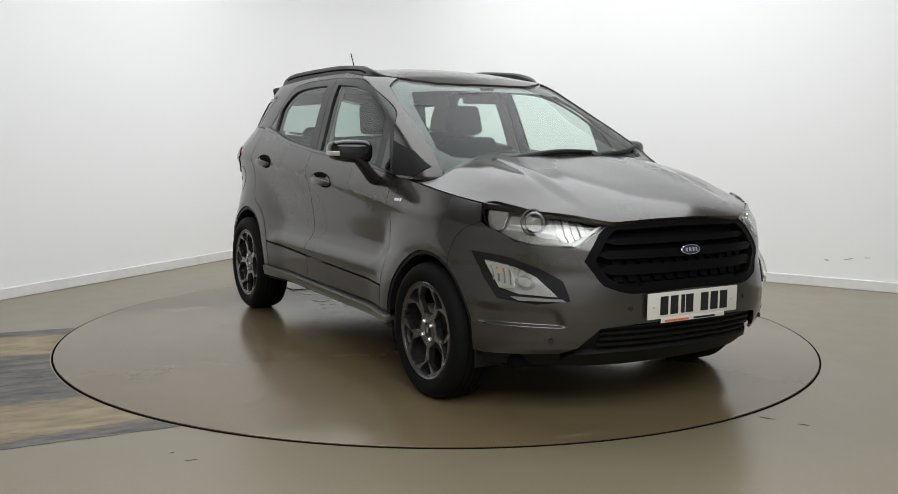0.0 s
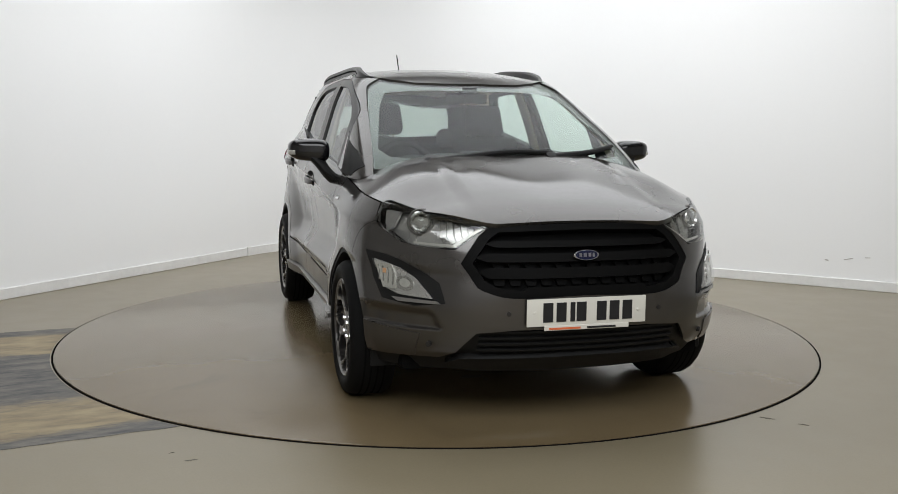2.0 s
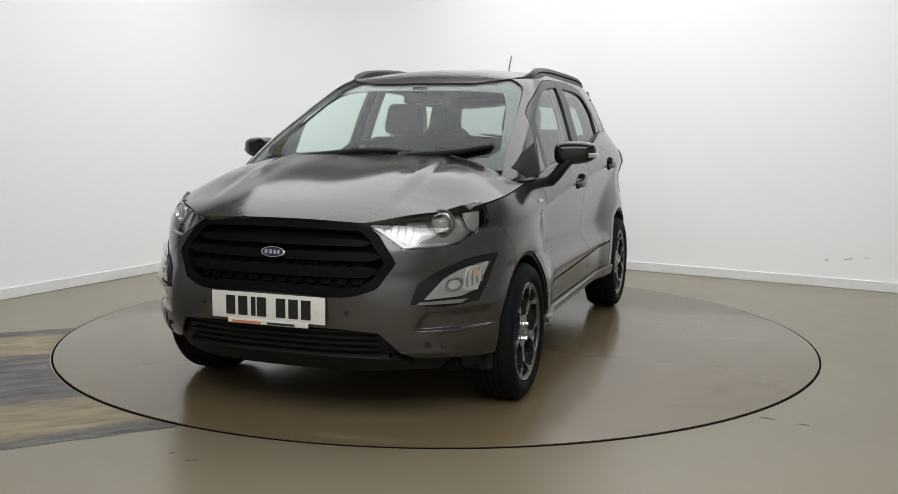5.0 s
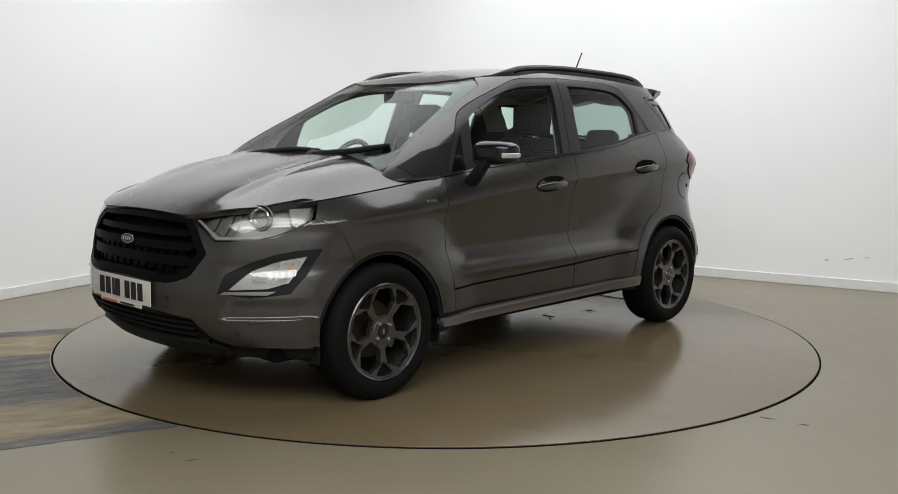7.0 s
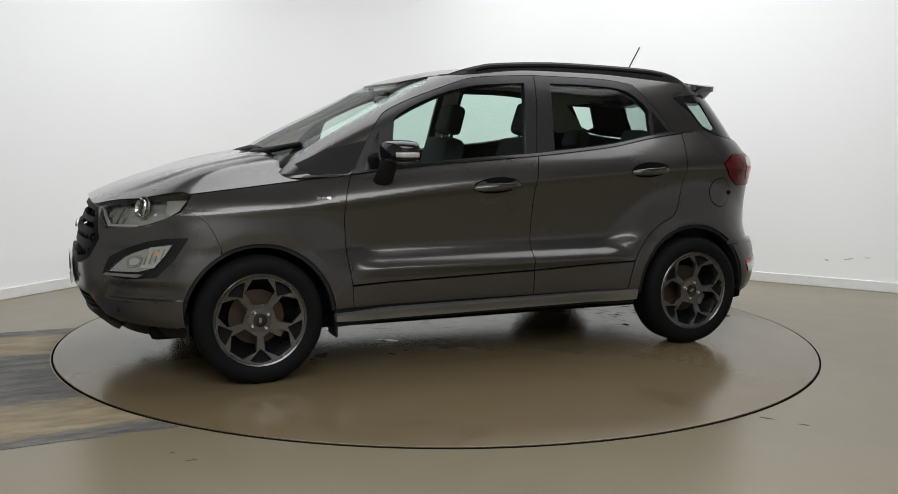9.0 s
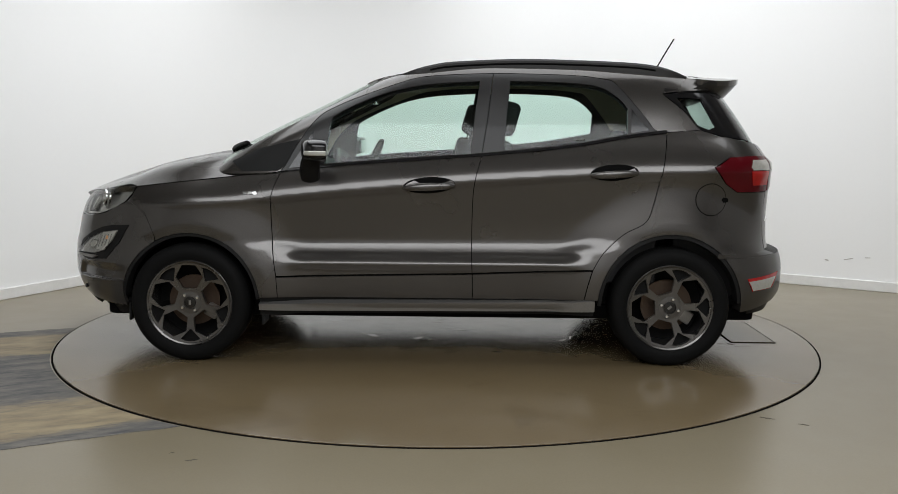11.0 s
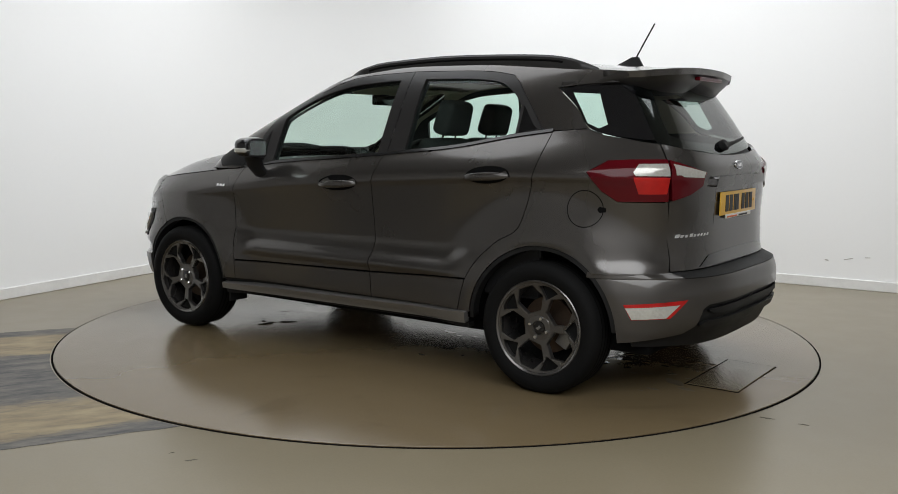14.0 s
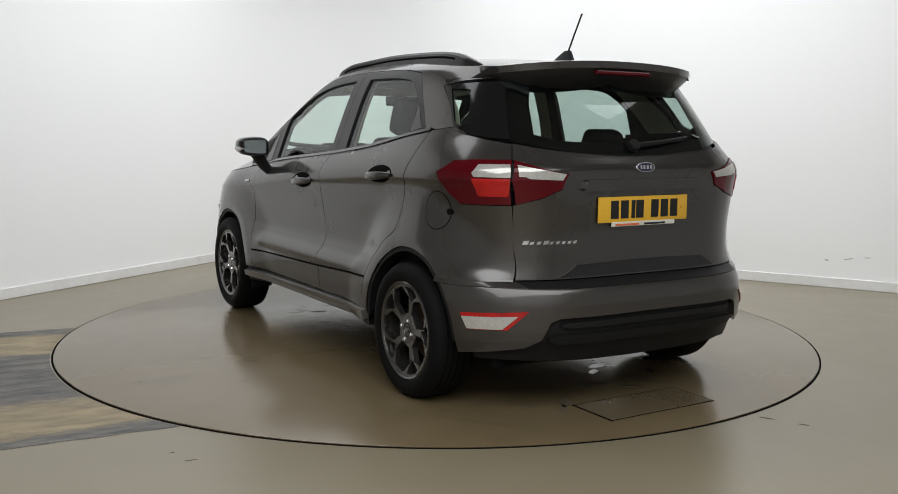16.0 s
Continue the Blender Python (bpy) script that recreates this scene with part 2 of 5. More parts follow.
def lathe(profile, m, seg=64, closed=False):
    """Turns (radius, height) points about z, then moves the result by m."""
    bm = bmesh.new()
    rings = []
    for r, h in profile:
        if r < 1e-6:
            rings.append([bm.verts.new((0, 0, h))])
        else:
            rings.append([bm.verts.new((r * math.cos(2 * math.pi * i / seg), r * math.sin(2 * math.pi * i / seg), h)) for i in range(seg)])
    pairs = list(zip(rings, rings[1:])) + ([(rings[-1], rings[0])] if closed else [])
    for a, b in pairs:
        for i in range(seg):
            j = (i + 1) % seg
            q = [a[i % len(a)], a[j % len(a)], b[j % len(b)], b[i % len(b)]]
            q = list(dict.fromkeys(q))
            if len(q) > 2:
                bm.faces.new(q)
    bmesh.ops.transform(bm, matrix=m, verts=bm.verts)
    return bm


def sweep(points, radius, seg=10, flat=1.0, up=(0, 0, 1), taper=None):
    """A bar along points, flattened by flat across up."""
    bm = bmesh.new()
    pts = [Vector(p) for p in points]
    rings = []
    for i, p in enumerate(pts):
        d = (pts[min(i + 1, len(pts) - 1)] - pts[max(i - 1, 0)]).normalized()
        side = d.cross(Vector(up)).normalized()
        top = side.cross(d)
        r = radius * (taper(i / (len(pts) - 1)) if taper else 1)
        rings.append([bm.verts.new(p + side * (r * math.cos(a)) + top * (r * flat * math.sin(a))) for a in (2 * math.pi * k / seg for k in range(seg))])
    for a, b in zip(rings, rings[1:]):
        for k in range(seg):
            bm.faces.new((a[k], a[(k + 1) % seg], b[(k + 1) % seg], b[k]))
    bm.faces.new(rings[0][::-1])
    bm.faces.new(rings[-1])
    return bm


def bend(pts, n=6):
    """A smooth line through the points."""
    out = []
    for i in range(len(pts) - 1):
        p0, p1, p2, p3 = (np.array(pts[max(0, min(len(pts) - 1, i + k))], float) for k in (-1, 0, 1, 2))
        for k in range(n):
            t = k / n
            out.append(tuple(0.5 * (2 * p1 + (p2 - p0) * t + (2 * p0 - 5 * p1 + 4 * p2 - p3) * t * t + (3 * p1 - p0 - 3 * p2 + p3) * t ** 3)))
    return out + [tuple(pts[-1])]


def within(p, poly):
    hit = False
    x, y = p
    for i, a in enumerate(poly):
        b = poly[i - 1]
        if (a[1] > y) != (b[1] > y) and x < (b[0] - a[0]) * (y - a[1]) / (b[1] - a[1]) + a[0]:
            hit = not hit
    return hit


def inset(poly, d):
    """Moves a polygon's outline inwards by d."""
    n = len(poly)
    area = sum(poly[i - 1][0] * poly[i][1] - poly[i][0] * poly[i - 1][1] for i in range(n))
    s = 1 if area > 0 else -1
    out = []
    for i in range(n):
        a, b, c = (np.array(poly[(i + k) % n]) for k in (-1, 0, 1))
        u, v = b - a, c - b
        u, v = u / (np.linalg.norm(u) + 1e-9), v / (np.linalg.norm(v) + 1e-9)
        k = np.array((-u[1] - v[1], u[0] + v[0])) * s
        L = np.linalg.norm(k)
        out.append(tuple(b + k / L * d * min(2.0, 2 / max(L, 0.3)) if L > 1e-6 else b))
    return out


def thin(poly, tol=1e-4):
    return [p for i, p in enumerate(poly) if abs(p[0] - poly[i - 1][0]) + abs(p[1] - poly[i - 1][1]) > tol]


def patch(name, poly, lift, mat, parent, label="", side=1, both=False, off=0.0, rim=0.014, step=(0.022, 0.022), gap=0.0, hole=None, axis=None):
    """A sheet of the form that lift gives, cut along poly, with its edge turned in by rim. both: mirrored across the middle plane as well."""
    poly = thin(poly)
    if gap:
        poly = inset(poly, gap)
    loops = [poly] + ([thin(hole)] if hole else [])
    verts, edges = [], []
    for loop in loops:
        ring = []
        for k, a in enumerate(loop):
            b = loop[(k + 1) % len(loop)]
            n = max(1, math.ceil(max(abs(a[0] - b[0]) / step[0], abs(a[1] - b[1]) / step[1])))
            ring += [(a[0] + (b[0] - a[0]) * q / n, a[1] + (b[1] - a[1]) * q / n) for q in range(n)]
        first = len(verts)
        verts += ring
        edges += [(first + k, first + (k + 1) % len(ring)) for k in range(len(ring))]
    border = np.array(verts)
    u0, v0 = border.min(0)
    u1, v1 = border.max(0)
    scale_ = np.array(step)
    for i in range(1, math.ceil((u1 - u0) / step[0])):
        for j in range(1, math.ceil((v1 - v0) / step[1])):
            p = (u0 + i * step[0], v0 + j * step[1])
            if within(p, loops[0]) and not (hole and within(p, loops[1])) and (np.abs((border - p) / scale_).max(1)).min() > 0.45:
                verts.append(p)
    tri = delaunay_2d_cdt([Vector(p) for p in verts], edges, [], 0, 1e-6)
    verts = [tuple(p) for p in tri[0]]
    faces = []
    for f in tri[2]:
        c = (sum(verts[k][0] for k in f) / len(f), sum(verts[k][1] for k in f) / len(f))
        if within(c, loops[0]) and not (hole and within(c, loops[1])):
            faces.append(list(f))
    pts, deep, nrms = [], [], []
    for p in verts:
        q = Vector(lift(*p))
        e = 0.010 if lift is S else 0.003
        a, b = Vector(lift(p[0] + e, p[1])) - Vector(lift(p[0] - e, p[1])), Vector(lift(p[0], p[1] + e)) - Vector(lift(p[0], p[1] - e))
        nrm = a.cross(b)
        nrm = nrm.normalized() if nrm.length > 1e-12 else Vector((0, 0, 1))
        out = axis.to_3x3() @ Vector((0, 0, 1)) if axis is not None else q - Vector((max(-1.0, min(1.0, q.x)) * 0.9, 0, 0.8))
        if nrm.dot(out) < 0:
            nrm = -nrm
        nrms.append(nrm)
        pts.append(q + nrm * off)
        deep.append(q + nrm * (off - rim))
    for k, f in enumerate(faces):
        fn = (pts[f[1]] - pts[f[0]]).cross(pts[f[2]] - pts[f[0]])
        if fn.dot(nrms[f[0]]) < 0:
            faces[k] = f[::-1]
    count = set()
    for f in faces:
        for k in range(len(f)):
            count.add((f[k - 1], f[k]))
    bm = bmesh.new()
    true = bm.verts.layers.float_vector.new("true_normal")
    for s in ((1, -1) if both else (side,)):
        vs = [bm.verts.new((p.x, p.y * s, p.z)) for p in pts]
        for v, nrm in zip(vs, nrms):
            v[true] = (nrm.x, nrm.y * s, nrm.z)
        for f in faces:
            bm.faces.new([vs[k] for k in (f if s > 0 else f[::-1])])
        if rim:
            va, vb = {}, {}
            for (a, b) in count:
                if (b, a) in count:
                    continue
                if both and abs(pts[a].y) < 2e-3 and abs(pts[b].y) < 2e-3:
                    continue
                for k in (a, b):
                    if k not in va:
                        va[k] = bm.verts.new((pts[k].x, pts[k].y * s, pts[k].z))
                        vb[k] = bm.verts.new((deep[k].x, deep[k].y * s, deep[k].z))
                q = (va[b], va[a], vb[a], vb[b])
                bm.faces.new(q if s > 0 else q[::-1])
    loose = [v for v in bm.verts if not v.link_faces]
    for v in loose:
        bm.verts.remove(v)
    if both:
        bmesh.ops.remove_doubles(bm, verts=[v for v in bm.verts if abs(v.co.y) < 1e-3 and v[true].length > 0.5], dist=5e-4)
    me = bpy.data.meshes.new(name)
    for f in bm.faces:
        f.smooth = True
    bm.normal_update()
    normals = [tuple(v[true]) if v[true].length > 0.5 else tuple(v.normal) for v in bm.verts]
    if both:
        normals = [Vector((n[0], 0, n[2])).normalized() if abs(v.co.y) < 1e-3 and v[true].length > 0.5 else n for n, v in zip(normals, bm.verts)]
    bm.verts.layers.float_vector.remove(true)
    bm.to_mesh(me)
    bm.free()
    me.normals_split_custom_set_from_vertices(normals)
    return obj(name, me, mat, parent, label)


def curve(*knots):
    """A smooth curve through (x, y) knots, flat beyond the ends."""
    ks = sorted(knots)
    n = len(ks)
    d = [(ks[i + 1][1] - ks[i][1]) / (ks[i + 1][0] - ks[i][0]) for i in range(n - 1)]
    m = [d[0]] + [0 if d[i - 1] * d[i] <= 0 else 2 * d[i - 1] * d[i] / (d[i - 1] + d[i]) for i in range(1, n - 1)] + [d[-1]]

    def f(x):
        if x <= ks[0][0]:
            return ks[0][1]
        if x >= ks[-1][0]:
            return ks[-1][1]
        i = 0
        while x > ks[i + 1][0]:
            i += 1
        h = ks[i + 1][0] - ks[i][0]
        t = (x - ks[i][0]) / h
        return ((1 + 2 * t) * (1 - t) ** 2 * ks[i][1] + t * (1 - t) ** 2 * h * m[i]
                + t * t * (3 - 2 * t) * ks[i + 1][1] + t * t * (t - 1) * h * m[i + 1])
    return f


# ---- the car's form: x forward from the middle of the wheelbase, y to its left, z up
AXLE, HUB_Z = 1.2595, 0.312
nose = curve((0.18, 1.86), (0.25, 1.95), (0.33, 2.03), (0.45, 2.070), (0.56, 2.072), (0.66, 2.055), (0.73, 2.035), (0.80, 2.005), (0.87, 1.965), (0.94, 1.90), (1.12, 1.62))
tail = curve((0.22, -1.93), (0.30, -1.970), (0.40, -1.998), (0.50, -1.996), (0.56, -1.985), (0.578, -1.972), (0.586, -1.900), (0.60, -1.893), (0.70, -1.887), (0.80, -1.882), (0.95, -1.885), (1.05, -1.885), (1.12, -1.845), (1.2, -1.79))
crease_z = curve((-1.9, 1.02), (-1.3, 1.015), (-0.3, 0.965), (0.4, 0.91), (1.0, 0.85), (2.0, 0.80))
above = curve((0.0, 0.0), (0.03, 0.008), (0.08, 0.032), (0.13, 0.064), (0.18, 0.10), (0.25, 0.15), (0.32, 0.21))
below = curve((0.0, 0.0), (0.012, 0.005), (0.03, 0.012), (0.06, 0.019), (0.12, 0.030), (0.25, 0.050), (0.33, 0.056))
sill = curve((0.20, 0.79), (0.29, 0.80), (0.33, 0.822), (0.36, 0.832), (0.44, 0.838), (0.490, 0.841), (0.505, 0.847), (0.525, 0.855), (0.555, 0.839), (0.585, 0.813), (0.62, 0.797), (0.65, 0.789))
plain = curve((0.20, 0.79), (0.29, 0.80), (0.33, 0.822), (0.36, 0.832), (0.44, 0.838), (0.50, 0.836), (0.58, 0.815), (0.65, 0.795))
width = curve((-2.0, 0.815), (-1.5, 0.834), (-1.0, 0.840), (0.0, 0.842), (0.8, 0.842), (1.2, 0.836), (1.7, 0.815), (2.1, 0.80))


def smooth(a, b, x):
    t = min(1, max(0, (x - a) / (b - a)))
    return t * t * (3 - 2 * t)


def half_width(x, z):
    """The body side's distance from the middle plane, corners not yet rounded."""
    c = crease_z(x)
    w = width(x)
    if z > c:
        y = w - above(z - c)
    else:
        y = w - below(min(0.33, c - z))
        k = smooth(0.81, 0.64, x) * smooth(-0.86, -0.70, x)
        low = plain(z) + (sill(z) - plain(z)) * k + (w - 0.842)
        y = y + (low - y) * smooth(0.68, 0.60, z)
    y += 0.024 * smooth(1.25, 1.55, x) * smooth(0.86, 0.72, z)
    for ax in (AXLE, -AXLE):
        r = math.hypot(x - ax, z - HUB_Z)
        y += 0.015 * smooth(0.72, 0.42, r) + 0.008 * smooth(0.475, 0.405, r)
        y += (0.880 - y) * 0.6 * smooth(0.66, 0.40, r)
    return y


FRONT_X, REAR_X, FRONT_N, SCREEN_N, HATCH_N = 1.2, -1.15, 2.8, 3.3, 4.4


def corner_n(z, rear):
    return (4.1 if z > 0.583 else 3.5) if rear else FRONT_N


def body_side(x, z):
    """y of the outer body at (x, z), with the nose and the tail rounded in plan."""
    w = half_width(x, z)
    if x > FRONT_X:
        q = min(1, (x - FRONT_X) / (nose(z) - FRONT_X))
        return w * (1 - q ** FRONT_N) ** (1 / FRONT_N)
    if x < REAR_X:
        n = corner_n(z, True)
        q = min(1, (x - REAR_X) / (tail(z) - REAR_X))
        return w * (1 - q ** n) ** (1 / n)
    return w


# the glasshouse
screen = curve((0.98, 1.28), (1.06, 1.185), (1.143, 1.06), (1.234, 0.89), (1.317, 0.72), (1.407, 0.54), (1.485, 0.385), (1.53, 0.27), (1.57, 0.12))
hatch = curve((1.05, -1.85), (1.13, -1.81), (1.25, -1.74), (1.40, -1.64), (1.52, -1.55), (1.60, -1.5))
lean = curve((1.0, 0.790), (1.10, 0.755), (1.25, 0.706), (1.39, 0.658), (1.47, 0.622), (1.53, 0.583), (1.57, 0.53), (1.6, 0.45))
waist = curve((-1.9, -0.015), (-1.4, -0.003), (-0.8, 0.0), (0.3, 0.0), (0.8, -0.005), (1.2, -0.02))


DEEP = 0.36


def cabin_side(x, z):
    w = lean(z) + waist(x)
    a, b = screen(z) - DEEP, hatch(z) + 0.62
    if x > a:
        q = min(1, (x - a) / DEEP)
        return w * (1 - q ** SCREEN_N) ** (1 / SCREEN_N)
    if x < b:
        q = min(1, (b - x) / 0.62)
        return w * (1 - q ** HATCH_N) ** (1 / HATCH_N)
    return w


def cabin_front(y, z):
    w = lean(z) + waist(0.5)
    return screen(z) - DEEP + DEEP * (1 - min(1, abs(y) / w) ** SCREEN_N) ** (1 / SCREEN_N)


def cabin_rear(y, z):
    w = lean(z) + waist(-1.5)
    return hatch(z) + 0.62 - 0.62 * (1 - min(1, abs(y) / w) ** HATCH_N) ** (1 / HATCH_N)


roof_mid = curve((0.45, 1.462), (0.38, 1.487), (0.196, 1.542), (0.0, 1.577), (-0.33, 1.601), (-0.735, 1.597), (-1.05, 1.58), (-1.36, 1.556), (-1.9, 1.50))


def roof_z(x, y):
    return roof_mid(x) - (0.040 - 0.026 * smooth(0.0, 0.36, x)) * (abs(y) / 0.55) ** 2.2


bonnet_mid = curve((0.9, 1.135), (1.1, 1.105), (1.23, 1.080), (1.4, 1.045), (1.58, 1.003), (1.75, 0.957), (1.85, 0.925), (1.93, 0.890), (1.98, 0.860), (2.03, 0.82))


hood_z = curve((1.552, 0.914), (1.376, 0.936), (1.195, 0.956), (0.989, 0.979), (0.90, 0.990))


def bonnet_z(x, y):
    a = abs(y)
    xe = min(1.552, max(0.90, x))
    ze = hood_z(xe) + 0.002
    ye = body_side(xe, ze)
    z = bonnet_mid(x) - (bonnet_mid(xe) - ze) * (a / ye) ** (3.4 - 1.0 * smooth(1.40, 1.66, x))
    z += 0.019 * smooth(0.30, 0.52, a) * smooth(0.76, 0.58, a) * smooth(1.78, 1.46, x) * smooth(0.88, 1.28, x)
    return z + 0.012 * smooth(0.46, 0.39, a) * smooth(1.92, 1.6, x) - 0.006 * smooth(0.30, 0.0, a) * smooth(1.9, 1.6, x)

# ---- the room
def wall(name, p, q, height, mat, thick=0.15):
    d = Vector(q) - Vector(p)
    return tagged(part(name, block(0, 0, -0.006, d.length, thick, height, m=pose(p[0], p[1], 0, 0, 0, math.degrees(math.atan2(d.y, d.x)))), mat, None), kind="structure")


def skirting(p, q):
    d = Vector(q) - Vector(p)
    m = pose(p[0], p[1], 0, 0, 0, math.degrees(math.atan2(d.y, d.x)))
    bm = block(0.01, -0.016, -0.006, d.length - 0.01, -0.001, 0.075, 0.004, 1, m)
    return tagged(part("baseboard", bm, WHITE_PAINT, None), "white painted skirting board along the wall", kind="structure")


CORNER, LEFT_END, RIGHT_END = (-1.31, 4.47), (-3.62, -0.10), (7.0, -0.62)
ul, ur = (Vector(LEFT_END) - Vector(CORNER)).normalized(), (Vector(RIGHT_END) - Vector(CORNER)).normalized()
COVE = 1.25
cove_l, cove_r = Vector(CORNER) + ul * COVE, Vector(CORNER) + ur * COVE
wall("wall_left", LEFT_END, cove_l, CEILING, WALL)
wall("wall_right", cove_r, RIGHT_END, CEILING, WALL)


def cove(name, z0, z1, out, mat):
    """The rounded corner between the two white walls."""
    bm = bmesh.new()
    cols = []
    for k in range(33):
        t = k / 32
        p = cove_l * (1 - t) ** 2 + Vector(CORNER) * 2 * t * (1 - t) + cove_r * t * t
        d = ((Vector(CORNER) - cove_l) * (1 - t) + (cove_r - Vector(CORNER)) * t).normalized()
        nrm = Vector((-d.y, d.x))
        cols.append([bm.verts.new((*(p + nrm * o), z)) for o, z in ((out, z0), (out, z1), (0.15, z1), (0.15, z0))])
    for a, b in zip(cols, cols[1:]):
        for k in range(4):
            bm.faces.new((a[k], a[(k + 1) % 4], b[(k + 1) % 4], b[k]))
    bm.faces.new(cols[0])
    bm.faces.new(cols[-1])
    return tagged(part(name, bm, mat, None), kind="structure")


cove("wall_corner", -0.006, CEILING, 0.0, WALL)
cove("baseboard", -0.006, 0.075, -0.016, WHITE_PAINT)
# unseen walls added to close the room and shape the car's reflections
wall("unseen_wall_behind", (7.0, -9.0), (-5.1, -9.0), CEILING, UNSEEN_BACK_WALL)
wall("unseen_wall_far_left", (-5.1, -9.0), (-5.1, -0.10), CEILING, UNSEEN_LEFT_WALL)
wall("unseen_wall_return", (-5.1, -0.10), LEFT_END, CEILING, UNSEEN_LEFT_WALL)
wall("unseen_wall_behind_right", RIGHT_END, (7.0, -9.0), CEILING, UNSEEN_BACK_WALL)
skirting(LEFT_END, cove_l)
skirting(cove_r, RIGHT_END)
tagged(part("ceiling", block(-5.5, -9.3, CEILING, 7.4, 5.0, CEILING + 0.1), CEIL, None), kind="structure")
tagged(part("floor", block(-5.5, -9.3, -0.1, 7.4, 5.0, -0.006), FLOOR, None), kind="structure")


def worn_strip(name, pts, mat, label, z):
    """A ragged thin layer on the floor, cut off at the turntable's edge."""
    bm = bmesh.new()
    rng = random.Random(name)
    out = []
    for i, a in enumerate(pts):
        b = pts[(i + 1) % len(pts)]
        n = max(2, int(math.dist(a, b) / 0.05))
        for k in range(n):
            x, y = a[0] + (b[0] - a[0]) * k / n, a[1] + (b[1] - a[1]) * k / n
            r = math.hypot(x, y)
            if r > 2.27:
                x, y = x + rng.uniform(-0.004, 0.004), y + rng.uniform(-0.004, 0.004) + 0.02 * noise.noise((x * 5, y * 5, 1.7))
            elif r < 2.232:
                x, y = x * 2.232 / r, y * 2.232 / r
            out.append((x, y))
    f = bm.faces.new([bm.verts.new((x, y, z)) for x, y in out])
    e = bmesh.ops.extrude_face_region(bm, geom=[f])
    bmesh.ops.translate(bm, vec=(0, 0, -0.001), verts=[v for v in e["geom"] if isinstance(v, bmesh.types.BMVert)])
    bmesh.ops.triangulate(bm, faces=[g for g in bm.faces if len(g.verts) > 4])
    return tagged(part(name, bm, mat, None), label, "floor stain", kind="stuff")


def rim_arc(a0, a1, n=16):
    return [(2.232 * math.cos(radians(a0 + (a1 - a0) * k / n)), 2.232 * math.sin(radians(a0 + (a1 - a0) * k / n))) for k in range(n + 1)]


worn_strip("bare_track", rim_arc(181.4, 241.5) + [(-1.67, -2.26), (-2.9, -2.78), (-4.2, -2.0), (-4.1, -0.80), (-2.62, -0.21)], TRACK, "bare tan and grey concrete track scraped through the floor paint", -0.0045)

for k, (x, y, z, w, hh) in enumerate(((3.28, 1.655, 0.235, 0.035, 0.006), (3.40, 1.582, 0.255, 0.020, 0.005), (3.14, 1.741, 0.215, 0.015, 0.008))):
    m = pose(x, y, z, 0, 0, -31.5) @ pose(0, 0, 0, 0, 12 * k - 14, 0)
    tagged(part("wall_mark", block(-w, -0.002, -hh * 0.6, w, 0.001, hh * 0.6, 0.0008, 1, m), MARK, None), "small scuff mark on the white wall", "wall mark", kind="stuff")

for k, (x, y, r, a) in enumerate(((-0.917, -2.364, 0.022, 25), (-1.01, -2.284, 0.012, 40), (1.43, -1.80, 0.030, -30), (1.56, -1.89, 0.022, -25))):
    rng = random.Random(k + 900)
    bm = bmesh.new()
    m = pose(x, y, -0.0045, 0, 0, a)
    f = bm.faces.new([bm.verts.new(m @ Vector((r * rng.uniform(0.6, 1.2) * math.cos(i * 0.52), 0.28 * r * rng.uniform(0.4, 1.3) * math.sin(i * 0.52), 0))) for i in range(12)])
    e = bmesh.ops.extrude_face_region(bm, geom=[f])
    bmesh.ops.translate(bm, vec=(0, 0, -0.001), verts=[v for v in e["geom"] if isinstance(v, bmesh.types.BMVert)])
    tagged(part("floor_scuff", bm, SCUFF, None), "small dark scuff on the painted floor", "floor stain", kind="stuff")

# ---- the turntable
DISC = 2.213
turntable = new("turntable")
tagged(turntable, "brown painted round turntable deck, flush with the floor", "turntable")
part("deck", lathe([(0, -0.03), (DISC, -0.03), (DISC, -0.001), (DISC - 0.003, 0.0), (0, 0.0)], Matrix(), 192), DECK, turntable)
part("edge_ring", lathe([(DISC + 0.002, -0.03), (DISC + 0.012, -0.03), (DISC + 0.012, -0.0035), (DISC + 0.002, -0.0035)], Matrix(), 192, True), GAP, turntable, "thin black gap round the deck")
hatch_ob = part("hatch_cover", block(-1.985, -0.29, 0.0005, -1.735, 0.31, 0.004, 0.0015, 1), HATCH, turntable, "square cover plate let into the deck")
for a, b, w in (((-1.99, -0.295), (-1.99, 0.315), 0.0015), ((-1.73, -0.295), (-1.73, 0.315), 0.004), ((-1.99, -0.295), (-1.73, -0.295), 0.003), ((-1.99, 0.315), (-1.73, 0.315), 0.006)):
    part("joint", block(min(a[0], b[0]) - w, min(a[1], b[1]) - w, 0.0003, max(a[0], b[0]) + w, max(a[1], b[1]) + w, 0.0022), GAP, hatch_ob)


